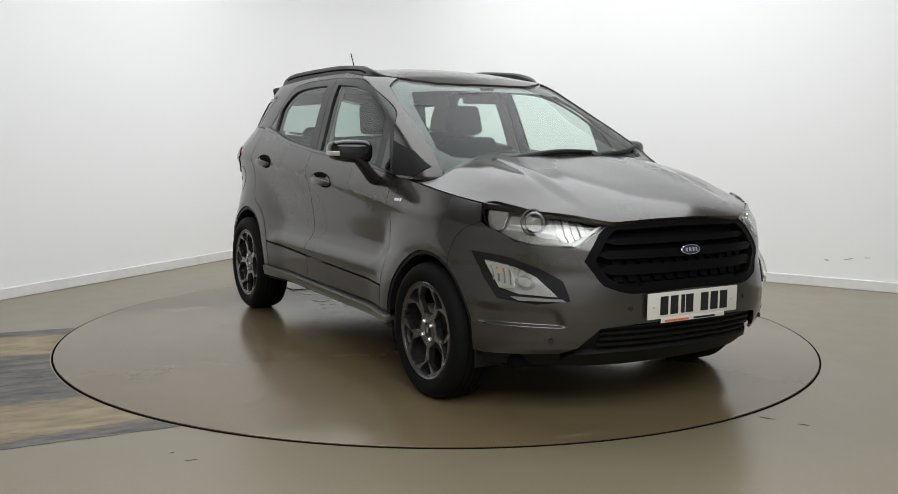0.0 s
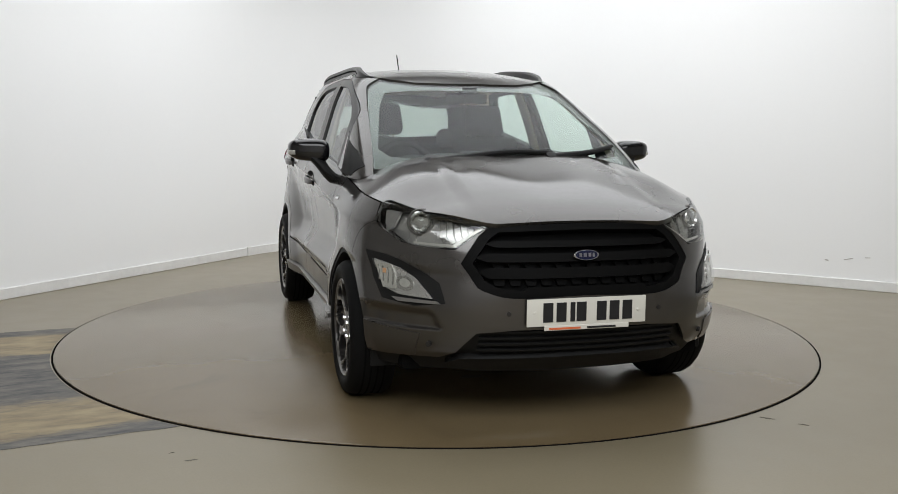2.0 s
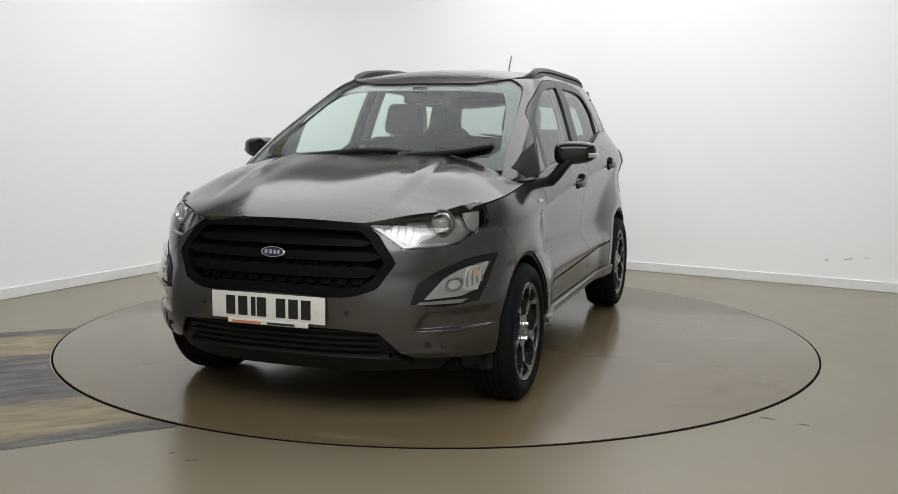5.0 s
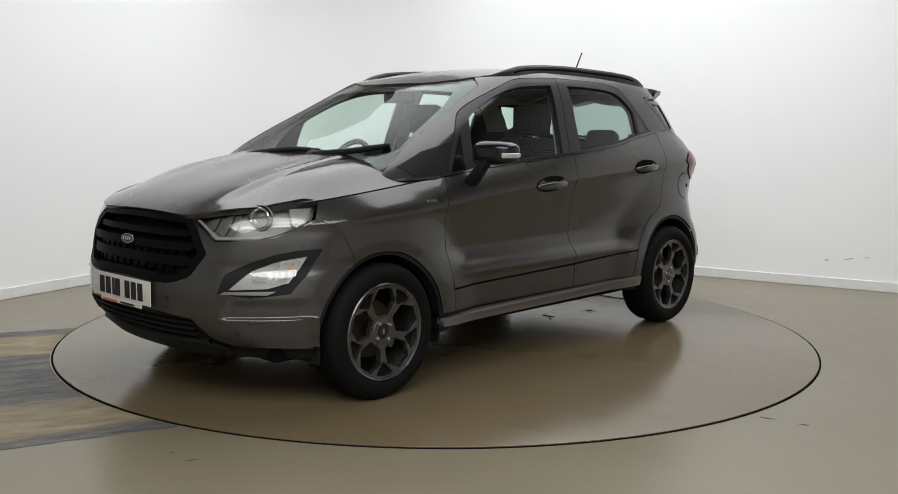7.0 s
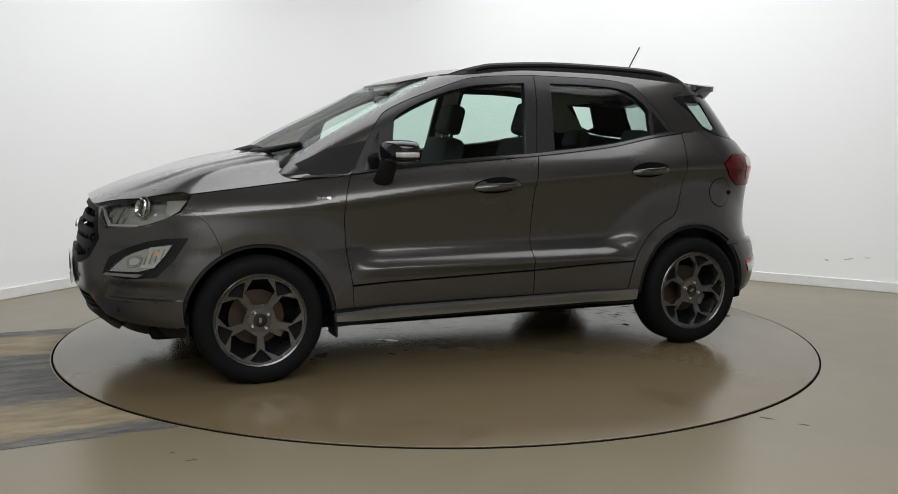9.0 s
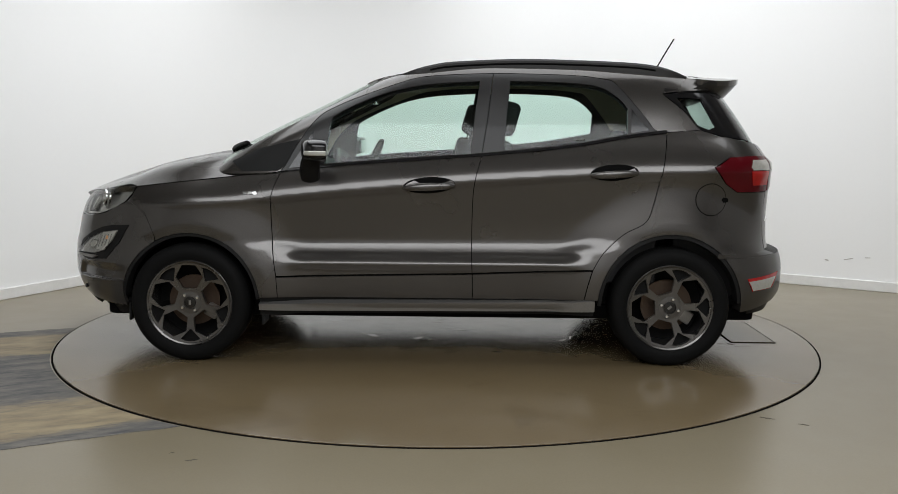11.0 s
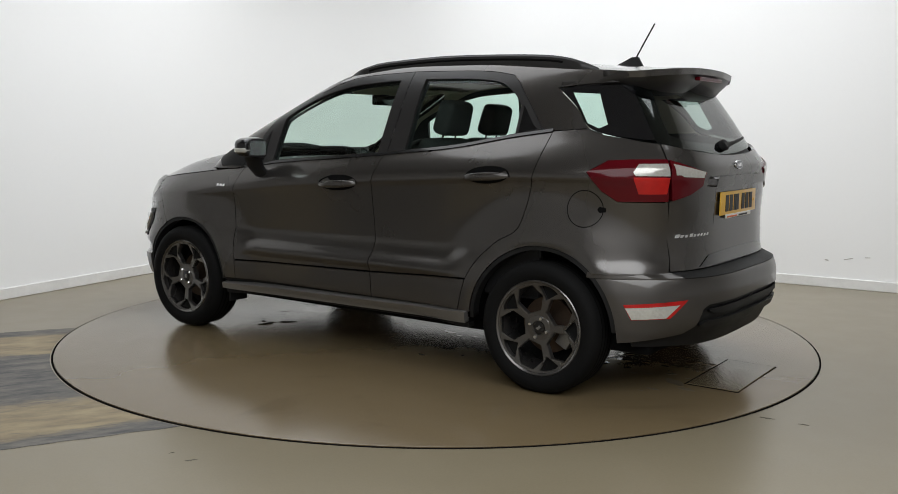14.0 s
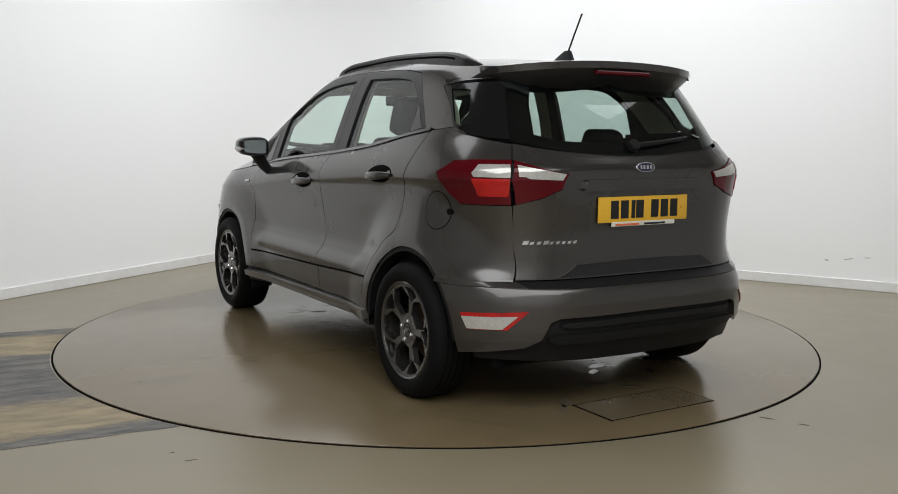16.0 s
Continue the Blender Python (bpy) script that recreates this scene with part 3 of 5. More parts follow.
def puddle(x, y, r, seed):
    rng = random.Random(seed)
    bm = bmesh.new()
    turn, n = rng.uniform(0, 6.28), 26
    wob = [rng.uniform(0.55, 1.25) for _ in range(n)]
    wob = [(wob[k - 1] + wob[k] * 2 + wob[(k + 1) % n]) / 4 for k in range(n)]
    pts = []
    for k in range(n):
        a = 2 * math.pi * k / n
        u, v = r * wob[k] * math.cos(a), 0.45 * r * wob[k] * math.sin(a)
        pts.append((x + u * math.cos(turn) - v * math.sin(turn), y + u * math.sin(turn) + v * math.cos(turn)))
    f = bm.faces.new([bm.verts.new((*p, 0.0009)) for p in pts])
    e = bmesh.ops.extrude_face_region(bm, geom=[f])
    bmesh.ops.translate(bm, vec=(0, 0, -0.0007), verts=[v for v in e["geom"] if isinstance(v, bmesh.types.BMVert)])
    return part("puddle", bm, WATER, turntable, "small puddle of standing water")


for k, (x, y, r) in enumerate(((0.36, 0.18, 0.05), (0.08, 0.24, 0.04), (-0.15, 0.0, 0.05), (-0.84, 0.2, 0.06), (0.9, 0.52, 0.07),
                               (0.84, 0.40, 0.06), (-1.25, -0.30, 0.07), (-1.34, -0.20, 0.06), (-1.02, -0.20, 0.05), (-1.13, -0.36, 0.04), (-1.63, 0.13, 0.03), (-1.67, 0.45, 0.035),
                               (-1.80, 0.36, 0.05), (1.13, -0.2, 0.06), (0.95, -0.55, 0.05))):
    puddle(x + 0.03, y + 0.047, r, k)
    puddle(x + 0.03 + r * 1.1, y + 0.047 + (0.06 if k % 2 else -0.05), r * 0.45, k + 50)


wet = random.Random(7)
for k in range(46):
    x, y = wet.uniform(-1.7, 1.55), wet.gauss(0.0, 0.27)
    puddle(x, max(-0.62, min(0.62, y)), wet.uniform(0.012, 0.042), k + 200)
for k in range(12):
    puddle(wet.uniform(-1.75, -1.15), wet.uniform(-0.45, 0.45), wet.uniform(0.03, 0.075), k + 300)


# ---- the car's surfaces as functions of two numbers
def S(x, z):
    return x, body_side(x, z), z


def C(x, z):
    return x, cabin_side(x, z), z


def corner(phi, z, mid, end, n):
    q = abs(math.cos(phi)) ** (2 / n)
    x = mid + (end - mid) * q
    return x, half_width(x, z) * (1 - min(1, q ** n)) ** (1 / n) * (1 if phi >= 0 else -1), z


def F(phi, z):
    return corner(phi, z, FRONT_X, nose(z), FRONT_N)


def B(phi, z):
    return corner(phi, z, REAR_X, tail(z), corner_n(z, True))


def FB(phi, z):
    """The bumper skin: F with a hollow under the fog lamp and a step at its foot."""
    x, y, zz = F(phi, z)
    a = abs(y)
    rim_y = 0.575 + 0.42 * (z - 0.42)
    d = 0.020 * smooth(rim_y - 0.012, rim_y + 0.03, a) * smooth(0.418, 0.432, z) * smooth(0.515, 0.47, z) * smooth(1.585, 1.70, x)
    return x - 0.75 * d, (a - 0.66 * d) * (1 if y >= 0 else -1), zz


def fx(x, z):
    q = min(1, max(0, (x - FRONT_X) / (nose(z) - FRONT_X)))
    return math.acos(q ** (FRONT_N / 2)), z


def bx(x, z):
    q = min(1, max(0, (x - REAR_X) / (tail(z) - REAR_X)))
    return math.acos(q ** (corner_n(z, True) / 2)), z


def by_width(lift, y, z):
    a, b = 0.0, 1.45
    for _ in range(30):
        m = (a + b) / 2
        if lift(m, z)[1] < y:
            a = m
        else:
            b = m
    return (a + b) / 2 if y > 0 else 0.0, z


def fy(y, z):
    return by_width(F, y, z)


def by(y, z):
    return by_width(B, y, z)


def W(y, z):
    return cabin_front(y, z), y, z


def G(y, z):
    return cabin_rear(y, z), y, z


def H(x, y):
    return x, y, bonnet_z(x, y)


def R(x, y):
    return x, y, roof_z(x, y)


def roof_edge(x):
    z = 1.5
    for _ in range(60):
        z += 0.5 * (roof_z(x, cabin_side(x, z)) - z)
    return cabin_side(x, z), z


def arc(ax, cz, r, a0, a1, n=18):
    return [(ax + r * math.cos(radians(a0 + (a1 - a0) * k / n)), cz + r * math.sin(radians(a0 + (a1 - a0) * k / n))) for k in range(n + 1)]


EDGE = (1 - 0.9 ** SCREEN_N) ** (1 / SCREEN_N)


def screen_edge(z):
    return screen(z) - DEEP + DEEP * EDGE


# ---- the car
car = new("car")
tagged(car, "dark metallic grey compact five-door SUV, standing on the turntable", "car")
FINE = (0.016, 0.011)

seam1 = bend([(0.785, 1.000), (0.818, 0.914), (0.831, 0.826), (0.823, 0.616), (0.802, 0.456)], 5)
seam2 = bend([(-0.268, 1.094), (-0.236, 0.982), (-0.222, 0.862), (-0.219, 0.592), (-0.223, 0.482)], 5)
seam3 = bend([(-1.240, 1.224), (-1.223, 1.123), (-1.188, 0.959), (-1.148, 0.808), (-1.109, 0.749), (-1.010, 0.695), (-0.906, 0.598), (-0.850, 0.508)], 5)
belt_f = bend([(0.785, 1.000), (0.546, 1.030), (0.19, 1.060), (-0.268, 1.094)], 6)
belt_r = bend([(-0.268, 1.094), (-0.706, 1.139), (-1.011, 1.192), (-1.240, 1.224)], 6)
hood_line = bend([(1.552, 0.914), (1.376, 0.936), (1.195, 0.956), (0.989, 0.979), (0.90, 0.990)], 6)
FA, RA = (AXLE, 0.310, 0.370), (-AXLE, 0.316, 0.380)
top_line = bend([(0.785, 1.004), (0.631, 1.251), (0.504, 1.348), (0.195, 1.466), (0.012, 1.512), (-0.328, 1.531)], 6)
top_line_r = bend([(-0.328, 1.531), (-0.73, 1.524), (-0.914, 1.504), (-0.984, 1.475), (-1.118, 1.317), (-1.180, 1.236), (-1.240, 1.226)], 6)
pane_f = bend([(0.560, 1.044), (0.546, 1.18), (0.527, 1.280)], 3) + bend([(0.52, 1.290), (0.438, 1.338), (0.316, 1.392), (0.195, 1.432), (0.042, 1.464), (-0.111, 1.478), (-0.256, 1.486)], 4) + [(-0.231, 1.308), (-0.206, 1.100)] + bend([(-0.206, 1.104), (0.19, 1.076), (0.546, 1.046)], 4)[1:-1]
pane_r = [(-0.384, 1.122), (-0.398, 1.309), (-0.418, 1.488)] + bend([(-0.418, 1.488), (-0.665, 1.485), (-0.88, 1.465), (-0.984, 1.407), (-1.040, 1.346)], 4)[1:] + [(-1.034, 1.212)] + bend([(-1.034, 1.212), (-0.706, 1.155), (-0.384, 1.122)], 4)[1:-1]
pane_q = [(-1.058, 1.345), (-1.125, 1.255), (-1.150, 1.234), (-1.052, 1.216)]
pane_t = [(0.742, 1.020), (0.640, 1.030), (0.618, 1.215)]
quarter_glass = bend([(-1.222, 1.428), (-1.335, 1.336), (-1.395, 1.262), (-1.430, 1.234), (-1.497, 1.214)], 4) + [(-1.56, 1.200), (cabin_rear(0.600, 1.184), 1.184), (cabin_rear(0.565, 1.31), 1.31), (cabin_rear(0.515, 1.44), 1.44)]

for s in (1, -1):
    # front wing
    wing = patch("front_wing", hood_line + seam1 + [(0.795, 0.345), (0.892, 0.345)] + arc(*FA, 174.6, 62, 24) + bend([(1.437, 0.660), (1.496, 0.782), (1.592, 0.839)], 4) + [(1.566, 0.890)], S, PAINT, car, side=s, gap=0.0022, step=FINE)
    bm = bmesh.new()
    for k, (x0, x1) in enumerate(((0.975, 0.955), (0.950, 0.928), (0.924, 0.905))):
        z = 0.884
        vs = [bm.verts.new((x, s * (body_side(x, zz) + d), zz)) for d in (0.004, 0.0) for x, zz in ((x0 - 0.004, z), (x1 - 0.004, z + 0.001), (x1, z + 0.014), (x0, z + 0.013))]
        for q in ((0, 1, 2, 3), (0, 1, 5, 4), (1, 2, 6, 5), (2, 3, 7, 6), (3, 0, 4, 7)):
            bm.faces.new([vs[i] for i in q])
    part("wing_badge", bm, CHROME, wing, "small chrome badge")
    patch("arch_lip", arc(FA[0], FA[1], 0.369, 176, 2, 40) + arc(FA[0], FA[1], 0.352, 2, 176, 40), S, PLASTIC, wing, side=s, off=-0.006, rim=0.05, step=(0.05, 0.05))
    # front door
    door = patch("front_door", belt_f + seam2[1:] + [(0.802, 0.458)] + seam1[::-1][1:-1], S, PAINT, car, side=s, gap=0.0022, step=FINE)
    patch("door_moulding", [(0.802, 0.452), (-0.223, 0.476), (-0.225, 0.345), (0.795, 0.345)], S, TRIM_GREY, door, "dark grey lower door moulding", side=s, gap=0.0018)
    patch("window_frame", top_line + [(-0.300, 1.30), (-0.268, 1.096)] + [(p[0], p[1] + 0.002) for p in belt_f[::-1][1:-1]], C, SATIN, door, "satin black window frame", side=s, gap=0.002, hole=pane_f, rim=0.02)
    patch("pane", inset(pane_f, -0.006), C, GLASS, door, "green tinted window pane", side=s, off=-0.010, rim=0, step=(0.06, 0.06))
    patch("quarter_light", pane_t, C, BLACK, door, "small black corner pane", side=s, off=0.002, rim=0.004, step=(0.06, 0.06))
    # rear door
    rdoor = patch("rear_door", belt_r + seam3[1:] + seam2[::-1], S, PAINT, car, side=s, gap=0.0022, step=FINE)
    patch("door_moulding", [(-0.225, 0.476), (-0.846, 0.502), (-0.822, 0.417), (-0.806, 0.345), (-0.227, 0.345)], S, TRIM_GREY, rdoor, "dark grey lower door moulding", side=s, gap=0.0018)
    patch("window_frame", top_line_r + [(p[0], p[1] + 0.002) for p in belt_r[::-1][1:]] + [(-0.300, 1.30)], C, SATIN, rdoor, "satin black window frame", side=s, gap=0.002, hole=pane_r, rim=0.02)
    patch("pane", inset(pane_r, -0.006), C, GLASS, rdoor, "green tinted window pane", side=s, off=-0.010, rim=0, step=(0.06, 0.06))
    patch("quarter_light", pane_q, C, BLACK, rdoor, "small black corner pane", side=s, off=0.002, rim=0.004, step=(0.06, 0.06))
    for d, line in ((door, belt_f), (rdoor, belt_r)):
        mid = [(p[0], p[1] - 0.004) for p in line]
        patch("waist_trim", mid + [(p[0], p[1] + 0.010) for p in line[::-1]], S, BLACK, d, "gloss black waist trim", side=s, off=0.006, rim=0.02, step=(0.05, 0.05))
    # door handles
    for d, hx, hz, hw in ((door, 0.005, 0.936, 0.135), (rdoor, -0.952, 1.010, 0.124)):
        cup = [(hx + hw * math.cos(a), hz + 0.004 + 0.042 * math.sin(a) + 0.06 * (-(hw * math.cos(a))) * 0.9) for a in (2 * math.pi * k / 32 for k in range(32))]
        cup_ob = patch("handle_cup", cup, S, VOID, d, "dark handle recess", side=s, off=0.0015, rim=0.004, step=(0.03, 0.03))
        pts = [(hx - hw * 0.98 + 2 * hw * 0.98 * k / 14, hz - 0.004 - 0.055 * (-hw + 2 * hw * k / 14)) for k in range(15)]
        bar = [(x, s * (body_side(x, z) + 0.006 + 0.024 * math.sin(math.pi * k / 14) ** 0.6), z) for k, (x, z) in enumerate(pts)]
        part("door_handle", sweep(bar, 0.020, 12, 0.55, (0, s, 0), lambda t: 0.45 + 0.55 * math.sin(math.pi * t) ** 0.5), PAINT, cup_ob)
    # rear quarter
    lid_edge = [by(0.632, 0.74), by(0.645, 0.915)]
    lid_pts = [B(*p) for p in lid_edge]
    low = B(*by(0.638, 0.598))
    outline = seam3 + [(-0.824, 0.417), (-0.808, 0.345), (-0.880, 0.345)] + arc(*RA, 4.5, 135.0, 26) + [(-1.555, 0.587), (low[0], 0.589), (lid_pts[0][0], 0.74), (lid_pts[1][0], 0.915), (-1.607, 0.915), (-1.538, 0.960), (-1.472, 1.044), (-1.557, 1.096), (B(*by(0.636, 1.103))[0], 1.103), (B(*by(0.607, 1.170))[0], 1.170), (-1.60, 1.195), (-1.497, 1.211), (-1.42, 1.236), (-1.34, 1.232)]
    quarter = patch("rear_quarter", outline, S, PAINT, car, side=s, gap=0.0022, step=FINE)
    patch("arch_lip", arc(RA[0], RA[1], 0.379, 178, 0, 40) + arc(RA[0], RA[1], 0.360, 0, 178, 40), S, PLASTIC, quarter, side=s, off=-0.006, rim=0.05, step=(0.05, 0.05))
    flap = [(-1.462 + 0.080 * math.cos(a), 0.878 + 0.081 * math.sin(a)) for a in (2 * math.pi * k / 40 for k in range(40))]
    patch("fuel_flap", flap, S, PAINT, quarter, "round fuel filler flap", side=s, off=0.0022, rim=0.004)
    patch("flap_notch", [(-1.528, 0.890), (-1.556, 0.884), (-1.556, 0.866), (-1.528, 0.862), (-1.518, 0.876)], S, VOID, quarter, "dark finger notch", side=s, off=0.004, rim=0.004)
    patch("flap_joint", inset(flap, -0.004), S, VOID, quarter, side=s, off=0.0008, rim=0.002)
    # pillars, roof side and rear quarter window
    scr = [(screen_edge(z), z) for z in (0.985, 1.03, 1.08, 1.14, 1.2, 1.26, 1.32, 1.38, 1.43, 1.465)]
    xs = [0.262 - 0.06 * k for k in range(30)]
    edge = [(x, roof_edge(x)[1] - 0.002) for x in xs if x > -1.5]
    rail = scr + edge + [(-1.50, 1.452)] + [(-1.36, 1.444)] + quarter_glass[:1] + quarter_glass[1:16] + [(-1.40, 1.238), (-1.30, 1.228)] + top_line_r[::-1] + top_line[::-1][1:] + [(0.86, 0.990)]
    frame_ob = patch("side_frame", rail, C, PAINT, car, side=s, gap=0.0012, step=FINE, rim=0.02)
    patch("sail_panel", [(0.985, 1.000), (0.80, 1.006), (0.762, 1.03), (0.690, 1.170), (screen_edge(1.12) - 0.085, 1.12), (screen_edge(1.05) - 0.035, 1.05)], C, PLASTIC, frame_ob, "black sail panel by the mirror", side=s, off=0.003, rim=0.004, step=FINE)
    patch("quarter_window", quarter_glass, C, BLACK, frame_ob, "black bordered rear quarter window", side=s, off=0.001, rim=0.01, gap=0.002, hole=[(-1.300, 1.408), (-1.430, 1.402), (-1.502, 1.255), (-1.465, 1.238), (-1.405, 1.262), (-1.352, 1.338)])
    patch("quarter_pane", [(-1.29, 1.415), (-1.44, 1.41), (-1.512, 1.25), (-1.465, 1.230), (-1.40, 1.255), (-1.345, 1.338)], C, GLASS, frame_ob, side=s, off=-0.004, rim=0, step=(0.06, 0.06))
    patch("pillar_trim", rail, C, LINING, frame_ob, "pale pillar trim", side=s, off=-0.045, rim=0, step=(0.05, 0.05))
    patch("frame_trim", top_line + [(-0.268, 1.096)] + belt_f[::-1][1:-1], C, DASH, door, "dark inner window surround", side=s, off=-0.04, rim=0, hole=inset(pane_f, 0.002), step=(0.05, 0.05))
    patch("frame_trim", top_line_r + belt_r[::-1][1:], C, DASH, rdoor, "dark inner window surround", side=s, off=-0.04, rim=0, hole=inset(pane_r, 0.002), step=(0.05, 0.05))
    patch("quarter_trim", [(-1.0, 1.12), (-1.0, 1.225), (-1.34, 1.236), (-1.56, 1.215), (-1.74, 1.20), (-1.76, 1.10)], C, DASH, frame_ob, "dark inner quarter trim", side=s, off=-0.05, rim=0, step=(0.05, 0.05))
    # sill step
    sill_pts = [(0.890, 0.318), (0.62, 0.322), (-0.70, 0.340), (-0.862, 0.348), (-0.862, 0.292), (-0.70, 0.284), (0.62, 0.272), (0.890, 0.284)]
    patch("side_step", sill_pts, S, SILVER, car, "grey metal step along the sill", side=s, off=0.020, rim=0.05, step=(0.05, 0.012))
    patch("sill_body", [(0.890, 0.346), (-0.862, 0.346), (-0.862, 0.26), (0.890, 0.25)], S, PLASTIC, car, "black plastic sill", side=s, off=-0.012, rim=0.05)
    # dark liner behind the joints
    liner = [(1.50, 0.80), (1.40, 0.90), (0.95, 0.97), (0.5, 1.02), (-0.3, 1.08), (-1.2, 1.20), (-1.6, 1.15), (-1.6, 0.60)] + arc(RA[0], RA[1], 0.40, 135, 5, 16) + [(-0.80, 0.28), (0.80, 0.28)] + arc(FA[0], FA[1], 0.39, 175, 55, 16)
    patch("inner_shell", liner, S, VOID, car, "black inner body", side=s, off=-0.016, rim=0, step=(0.06, 0.06))

# bumper, grille and bonnet
g_out = [fy(0.0, 0.567), fy(0.305, 0.560), fy(0.408, 0.582), fy(0.455, 0.612), fy(0.505, 0.695), fy(0.430, 0.805), fy(0.385, 0.838)]
arch_f = [fx(x, z) for x, z in arc(*FA, 61, -4, 12)]
skin = bend(g_out[:5], 4) + g_out[5:] + [fy(0.392, 0.833), fy(0.525, 0.745), fx(1.747, 0.765), fx(1.620, 0.826), fx(1.600, 0.836)] + [fx(*p) for p in bend([(1.592, 0.839), (1.496, 0.782), (1.437, 0.660)], 4)] + arch_f + [fx(1.60, 0.285), fy(0.57, 0.300), fy(0.515, 0.330), fy(0.450, 0.418), fy(0.30, 0.432), fy(0.0, 0.436)]
bumper = patch("front_bumper", skin, FB, PAINT, car, both=True, gap=0.0, step=(0.018, 0.010))
patch("lower_grille", [fy(0.0, 0.450), fy(0.46, 0.44), fy(0.53, 0.33), fx(1.60, 0.30), fx(1.60, 0.225), fy(0.45, 0.205), fy(0.0, 0.20)], F, PLASTIC, bumper, "black plastic lower grille and lip", both=True, off=-0.028, rim=0.1, step=(0.05, 0.03))
patch("lip", [fy(0.0, 0.306), fy(0.36, 0.304), fy(0.50, 0.296), fy(0.545, 0.27), fy(0.45, 0.235), fy(0.0, 0.228)], F, PLASTIC, bumper, "black chin spoiler", both=True, off=0.0, rim=0.05, step=(0.04, 0.02))
for z in (0.330, 0.358, 0.386, 0.414):
    patch("slat", [fy(0.0, z), fy(0.44, z), fy(0.44, z + 0.008), fy(0.0, z + 0.008)], F, PLASTIC, bumper, both=True, off=-0.012, rim=0.015, step=(0.05, 0.03))
patch("grille_back", [fy(0.0, 0.555), fy(0.33, 0.550), fy(0.46, 0.60), fy(0.52, 0.695), fy(0.44, 0.82), fy(0.36, 0.855), fy(0.0, 0.865)], F, VOID, bumper, "black grille backing", both=True, off=-0.05, rim=0, step=(0.05, 0.04))
ring_o = [fy(0.0, 0.566), fy(0.305, 0.559), fy(0.408, 0.581), fy(0.455, 0.611), fy(0.504, 0.695), fy(0.431, 0.804), fy(0.382, 0.842), fy(0.0, 0.852)]
ring_i = [fy(0.0, 0.828), fy(0.352, 0.820), fy(0.395, 0.790), fy(0.462, 0.697), fy(0.420, 0.630), fy(0.375, 0.604), fy(0.27, 0.590), fy(0.255, 0.605), fy(0.0, 0.607)]
grille = patch("grille", bend(ring_o[:5], 4) + ring_o[5:] + ring_i, F, GRILLE, car, "gloss and satin black hexagonal grille", both=True, off=-0.004, rim=0.045, step=(0.02, 0.014))
for z0, z1, y0, o in ((0.764, 0.790, 0.41, -0.014), (0.704, 0.738, 0.455, -0.006), (0.640, 0.682, 0.45, -0.014)):
    bar = [fy(0.0, z0), fy(y0 * 0.9, z0), fy(y0, (z0 + z1) / 2), fy(y0 * 0.9, z1), fy(0.0, z1)]
    patch("grille_bar", bar, F, GRILLE, grille, both=True, off=o, rim=0.02, step=(0.04, 0.02))
for s in (1, -1):
    for z0, z1 in ((0.684, 0.704), (0.614, 0.640)):
        for k in range(6):
            y0 = 0.015 + 0.066 * k
            patch("grille_cell", [fy(y0, z0), fy(y0 + 0.036, z0), fy(y0 + 0.046, z1), fy(y0 - 0.008 + 0.008 * (k == 0), z1)], F, GRILLE, grille, side=s, off=-0.036, rim=0.010, step=(0.1, 0.1))
patch("bumper_fill", [fy(0.0, 0.606), fy(0.26, 0.604), fy(0.30, 0.575), fy(0.0, 0.570)], F, GRILLE, grille, both=True, off=-0.016, rim=0.01)


def oval_badge(x, z, tilt, face, parent):
    m = pose(x, 0.0, z, 0, 90 * face + tilt, 0)
    for name, rad, h, mat in (("badge_rim", 1.0, 0.006, CHROME), ("badge_field", 0.88, 0.0075, BLUE)):
        bm = lathe([(0, 0), (0.056 * rad, 0), (0.056 * rad, h * 0.6), (0.053 * rad, h), (0, h)], Matrix.Diagonal((0.40, 1.0, 1.0, 1)), 48)
        bmesh.ops.transform(bm, matrix=m, verts=bm.verts)
        part(name, bm, mat, parent)
    for k, (y, w) in enumerate(((-0.028, 0.012), (-0.008, 0.014), (0.012, 0.012), (0.029, 0.010))):
        part("badge_mark", block(-0.008, y - w / 2, 0.0072, 0.008, y + w / 2, 0.0085, m=m), CHROME, parent)


oval_badge(nose(0.727) + 0.004, 0.727, -12, 1, grille)

hood_side = [(x, body_side(x, z) - 0.003) for x, z in hood_line]
front_edge = [(1.590, 0.729), (1.69, 0.670), (1.785, 0.601), (1.905, 0.468), (1.958, 0.385), (1.972, 0.30), (1.977, 0.15), (1.978, 0.0)]
hood_poly = bend(front_edge[::-1], 4) + hood_side + [(0.93, 0.745), (1.00, 0.66), (1.08, 0.50), (1.13, 0.36), (1.135, 0.0)]
hood = patch("bonnet", hood_poly, H, PAINT, car, both=True, gap=0.0, rim=0.03, step=(0.022, 0.016))
patch("cowl", [(1.18, 0.0), (1.17, 0.40), (1.06, 0.56), (0.90, 0.74), (0.80, 0.72), (1.0, 0.50), (1.06, 0.0)], H, PLASTIC, car, "black plastic cowl below the windscreen", both=True, off=-0.012, rim=0.01, step=(0.05, 0.05))

